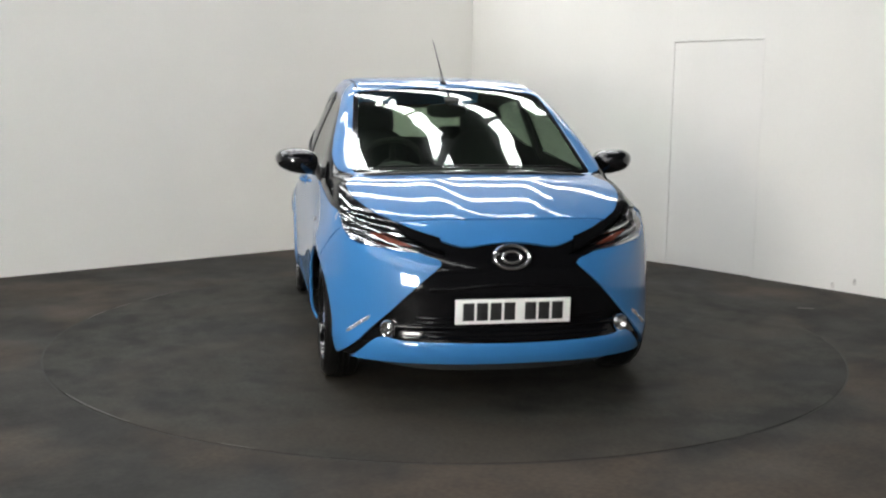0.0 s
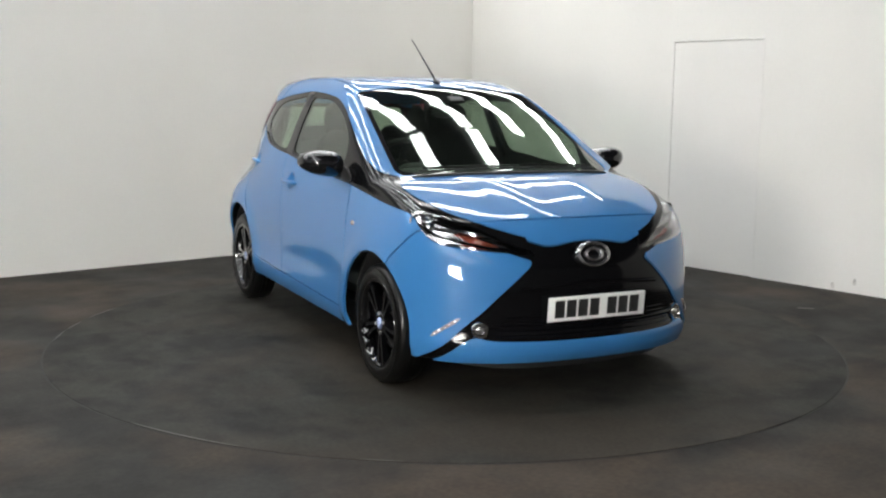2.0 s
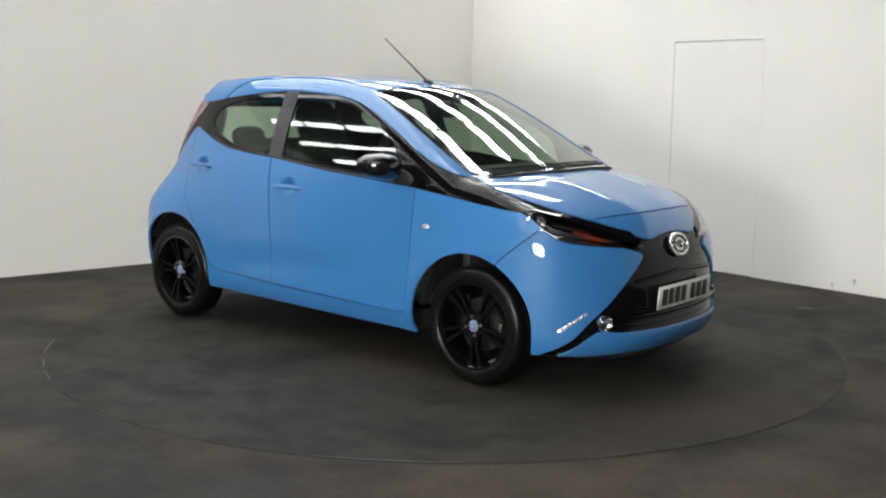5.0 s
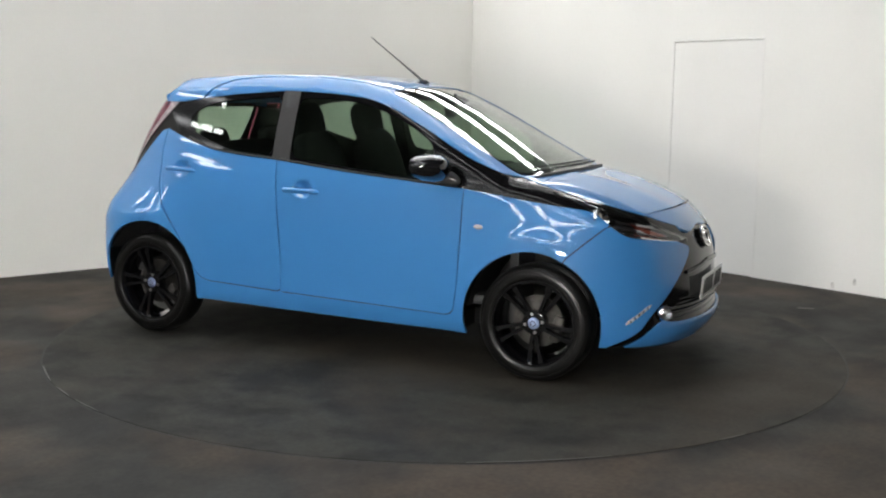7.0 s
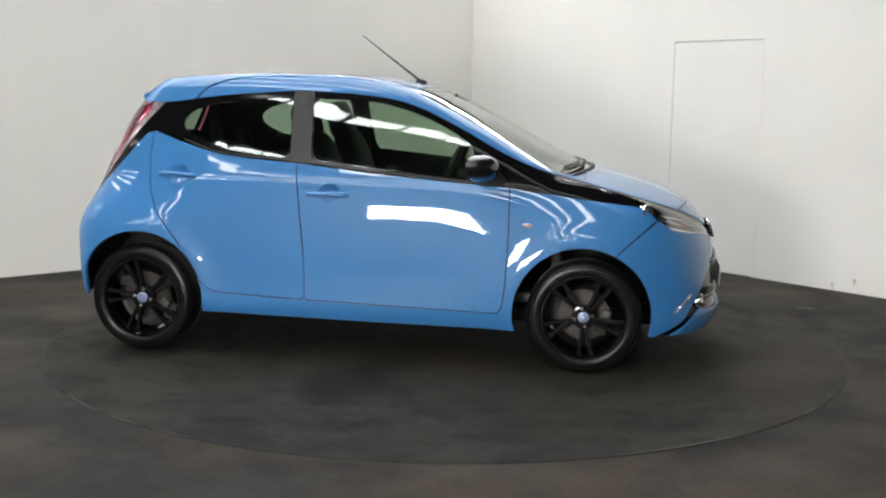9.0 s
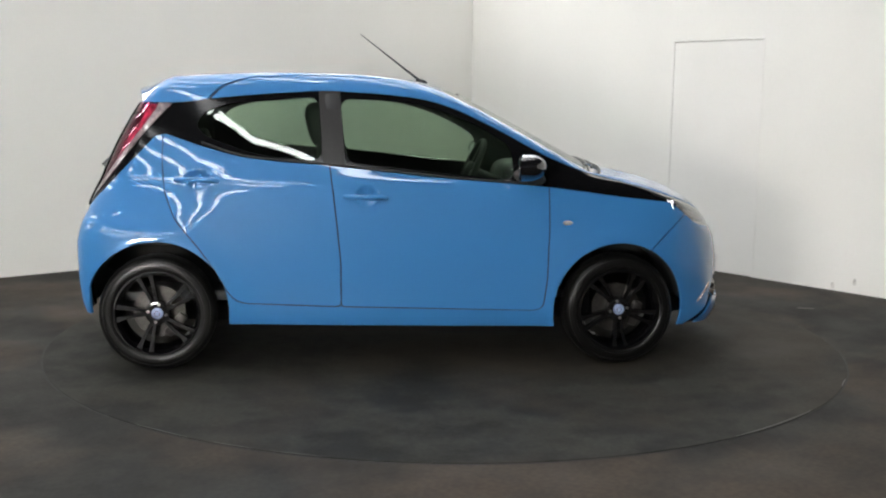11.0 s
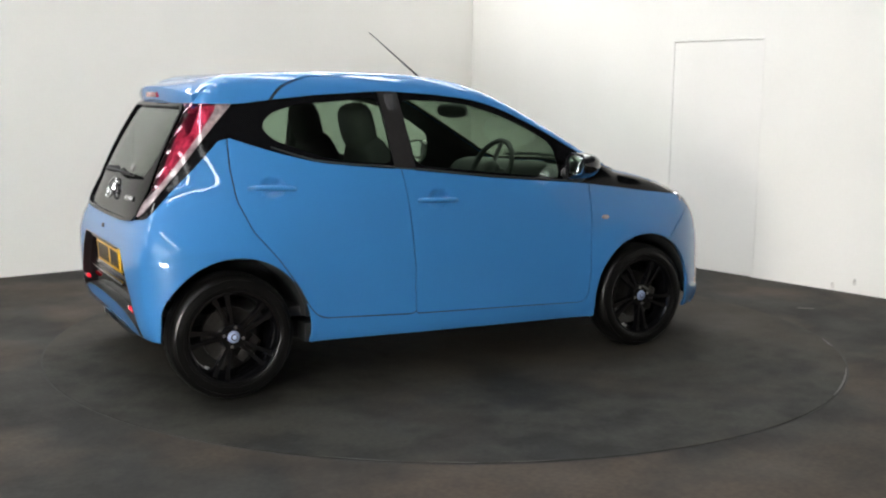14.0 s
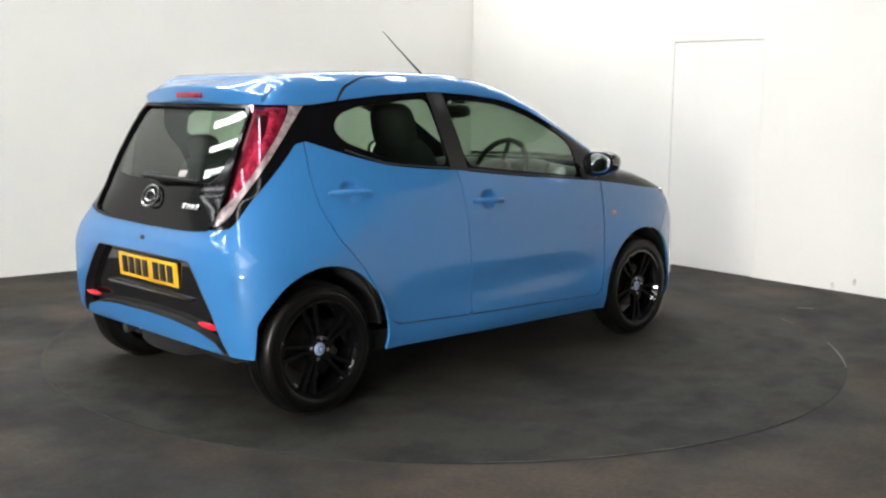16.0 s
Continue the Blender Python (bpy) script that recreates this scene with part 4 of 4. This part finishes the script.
# ---- rear end ----
def spoiler():
    bm = bmesh.new()
    rows = []
    for y in np.linspace(-0.488, 0.488, 29):
        k = abs(y) / 0.488
        xr = -1.318 + 0.06 * k ** 2.5
        zt = 1.404 - 0.040 * k * k
        start = skin_at(-1.06, y, None)
        mid = skin_at(-1.20, y, None)
        rows.append([bm.verts.new(q) for q in ((start.x, y, start.z - 0.004), (-1.10, y, skin_at(-1.10, y, None).z + 0.003), (mid.x, y, max(mid.z, zt) + 0.005), (xr + 0.03, y, zt + 0.010), (xr, y, zt), (xr - 0.004, y, zt - 0.012),
                                               (xr + 0.010, y, zt - 0.066), (xr + 0.03, y, zt - 0.076), (-1.22, y, 1.312), (-1.10, y, 1.318))])
    for p, q in zip(rows, rows[1:]):
        for j in range(10):
            bm.faces.new((p[j], p[(j + 1) % 10], q[(j + 1) % 10], q[j]))
    bm.faces.new(rows[0])
    bm.faces.new(rows[-1][::-1])
    bmesh.ops.recalc_face_normals(bm, faces=bm.faces[:])
    part("spoiler", bm, PAINT, car, "blue roof spoiler")
    part("brake_light", box((0.014, 0.215, 0.026), (-1.314, 0, 1.362), (0, 8, 0), bevel=0.005), RED_LENS, car, "red high brake light")


spoiler()
wiper = part("rear_wiper", tube(arc([(-1.478, 0.02, 1.0), (-1.535, 0.02, 1.004), (-1.53, -0.06, 1.004), (-1.50, -0.33, 0.998)]), [0.018, 0.018, 0.017, 0.016, 0.015, 0.013, 0.012, 0.011, 0.010, 0.009, 0.009, 0.008, 0.008, 0.008, 0.007, 0.007, 0.006, 0.006, 0.006], 8), TRIM, car, "black rear wiper")
part("wiper_blade", tube([(-1.49, 0.05, 0.992), (-1.497, -0.10, 0.992), (-1.485, -0.34, 0.992)], 0.007, 6), RUBBER, wiper)
q = skin_at(None, 0.0, 0.729, -1)
part("release_button", blob((0.008, 0.020, 0.012), q, u=14, v=8), TRIM, car)
for i in range(4):
    y = -0.275 - i * 0.032
    q = skin_at(None, y, 0.888, -1)
    part("letter_bar", box((0.004, 0.024, 0.024), q + Vector((-0.001, 0, 0)), (0, 24, 0), bevel=0.0015), CHROME, car, "chrome lettering bar")
for sign in (-1, 1):
    pts = [skin_at(None, sign * s, 0.404 - 0.02 * (s - 0.42), -1) + Vector((0.014, 0, 0)) for s in np.linspace(0.44, 0.60, 6)]
    part("reflector", tube(pts, [0.005, 0.013, 0.014, 0.014, 0.012, 0.005], 8), REFLEX, car, "slim red rear reflector")
# the rim round the rear insert, and a ledge below the plate
part("insert_ledge", box((0.03, 0.70, 0.016), (-1.550, 0, 0.486), bevel=0.005), GLOSS_BLACK, car)
part("plate_lamp_ledge", box((0.04, 0.56, 0.014), (-1.556, 0, 0.652), bevel=0.004), SATIN_BLACK, car)
part("insert_sticker", box((0.002, 0.06, 0.035), skin_at(None, -0.18, 1.02, -1) + Vector((0.002, 0, 0)), (0, 30, 0)), PALE_LENS, car)


# ---- cabin ----
def seat(y, x, wide, name, label):
    s = part(name, blob((0.26, wide, 0.10), (x + 0.12, y, 0.56), (0, -6, 0), power=0.6), FABRIC, car, label)
    part("backrest", blob((0.085, wide * 0.96, 0.34), (x - 0.16, y, 0.84), (0, -16, 0), power=0.62), FABRIC, s)
    part("headrest", blob((0.065, 0.135, 0.12), (x - 0.285, y, 1.215), (0, -14, 0), power=0.65), FABRIC, s)
    for d in (-0.04, 0.04):
        part("headrest_post", tube([(x - 0.255, y + d, 1.05), (x - 0.275, y + d, 1.18)], 0.007, 6), STEEL, s)
    return s


for y in (-0.35, 0.35):
    seat(y, -0.09, 0.235, "front_seat", "dark fabric front seat with a headrest")
bench = part("rear_bench", blob((0.24, 0.58, 0.10), (-0.72, 0, 0.58), power=0.6), FABRIC, car, "dark fabric rear bench")
part("backrest", blob((0.09, 0.58, 0.28), (-0.98, 0, 0.82), (0, -18, 0), power=0.6), FABRIC, bench)
for y in (-0.3, 0.3):
    part("headrest", blob((0.045, 0.12, 0.07), (-1.06, y, 1.10), (0, -12, 0), power=0.65), FABRIC, bench)
dash = part("dashboard", blob((0.22, 0.66, 0.15), (0.86, 0, 0.85), (0, 8, 0), power=0.55), CABIN, car, "dark moulded dashboard")
part("instrument_hood", blob((0.09, 0.12, 0.07), (0.70, -0.34, 0.955), power=0.7), CABIN, dash)
part("centre_console", box((0.5, 0.2, 0.5), (0.62, 0, 0.62), bevel=0.03), CABIN, dash)
part("cabin_floor", box((2.3, 1.36, 0.05), (-0.25, 0, 0.36), bevel=0.01), CABIN, car)
part("bulkhead", box((0.05, 1.30, 0.62), (1.02, 0, 0.56), bevel=0.01), CABIN, car)
part("load_floor", box((0.45, 1.10, 0.04), (-1.22, 0, 0.62), bevel=0.01), CABIN, car)
part("parcel_shelf", box((0.36, 1.06, 0.02), (-1.22, 0, 0.93), (0, 4, 0), bevel=0.006), CABIN, car)
ring = [(0.185 * math.cos(t), 0.185 * math.sin(t), 0) for t in np.linspace(0, 2 * math.pi, 41)]
sw = part("steering_wheel", tube(ring, 0.0155, 10), TRIM, car, "black steering wheel")
sw.matrix_basis = pose(0.43, -0.34, 0.965, 0, -66, 0)
part("wheel_boss", blob((0.065, 0.06, 0.03), power=0.7), TRIM, sw)
for a in (0, 90, 180):
    part("wheel_spoke", box((0.03, 0.15, 0.014), bevel=0.004), TRIM, sw).matrix_basis = pose(0, 0, 0, 0, 0, a + 90) @ pose(0, 0.11, 0)
part("steering_column", tube([(0.44, -0.34, 0.96), (0.80, -0.34, 0.82)], 0.045), CABIN, car)
im = part("interior_mirror", blob((0.020, 0.120, 0.040), (0.37, -0.02, 1.292), (0, -10, 14), power=0.7), TRIM, car, "black interior mirror")
part("mirror_arm", tube([(0.375, -0.01, 1.31), (0.40, -0.01, 1.385)], 0.010, 6), TRIM, im)
part("screen_sensor", box((0.06, 0.09, 0.02), (0.43, 0.0, 1.352), (0, 26, 0), bevel=0.006), TRIM, car)
for sign in (-1, 1):
    part("belt_pillar", box((0.07, 0.03, 0.42), (-0.31, sign * 0.655, 1.18), (sign * 22, 0, 0), bevel=0.01), CABIN, car)
    part("rear_shoulder", box((0.28, 0.04, 0.46), (-1.16, sign * 0.56, 1.06), (sign * 16, 0, 0), bevel=0.02), CABIN, car)


# ---- studio lamp behind the camera ----
# unseen source, placed from the bright rectangle mirrored in the doors; its stand is added
def light_panel():
    lampstand = new("light_panel")
    lampstand.matrix_world = pose(-2.35, -7.0, -0.004, 0, 0, -20)
    tagged(lampstand, "rectangular white light panel on a black stand", "studio light")
    part("panel", box((1.25, 0.02, 0.75), (0, 0.035, 1.20)), PANE, lampstand)
    part("housing", box((1.31, 0.05, 0.81), (0, -0.002, 1.20), bevel=0.01), SATIN_BLACK, lampstand)
    part("pole", tube([(0, -0.06, 0.05), (0, -0.06, 1.25)], 0.02), SATIN_BLACK, lampstand)
    part("bracket", box((0.12, 0.06, 0.12), (0, -0.05, 1.20), bevel=0.01), SATIN_BLACK, lampstand)
    for a in (0, 120, 240):
        part("leg", tube([(0, -0.06, 0.45), (0.45 * math.cos(radians(a)), -0.06 + 0.45 * math.sin(radians(a)), 0.012)], 0.012), SATIN_BLACK, lampstand)


light_panel()



# ---- what moves ----
def motions():
    rows, disc = [], []
    for i in range(33):
        t = i * 0.5
        turn = pose(0, 0, 0, 0, 0, SPIN0 + SPIN * t)
        disc.append((t, turn))
        rows.append((t, turn @ pose(-0.347, 0.007, 0)))
    walk(table, disc)
    walk(car, rows)


motions()
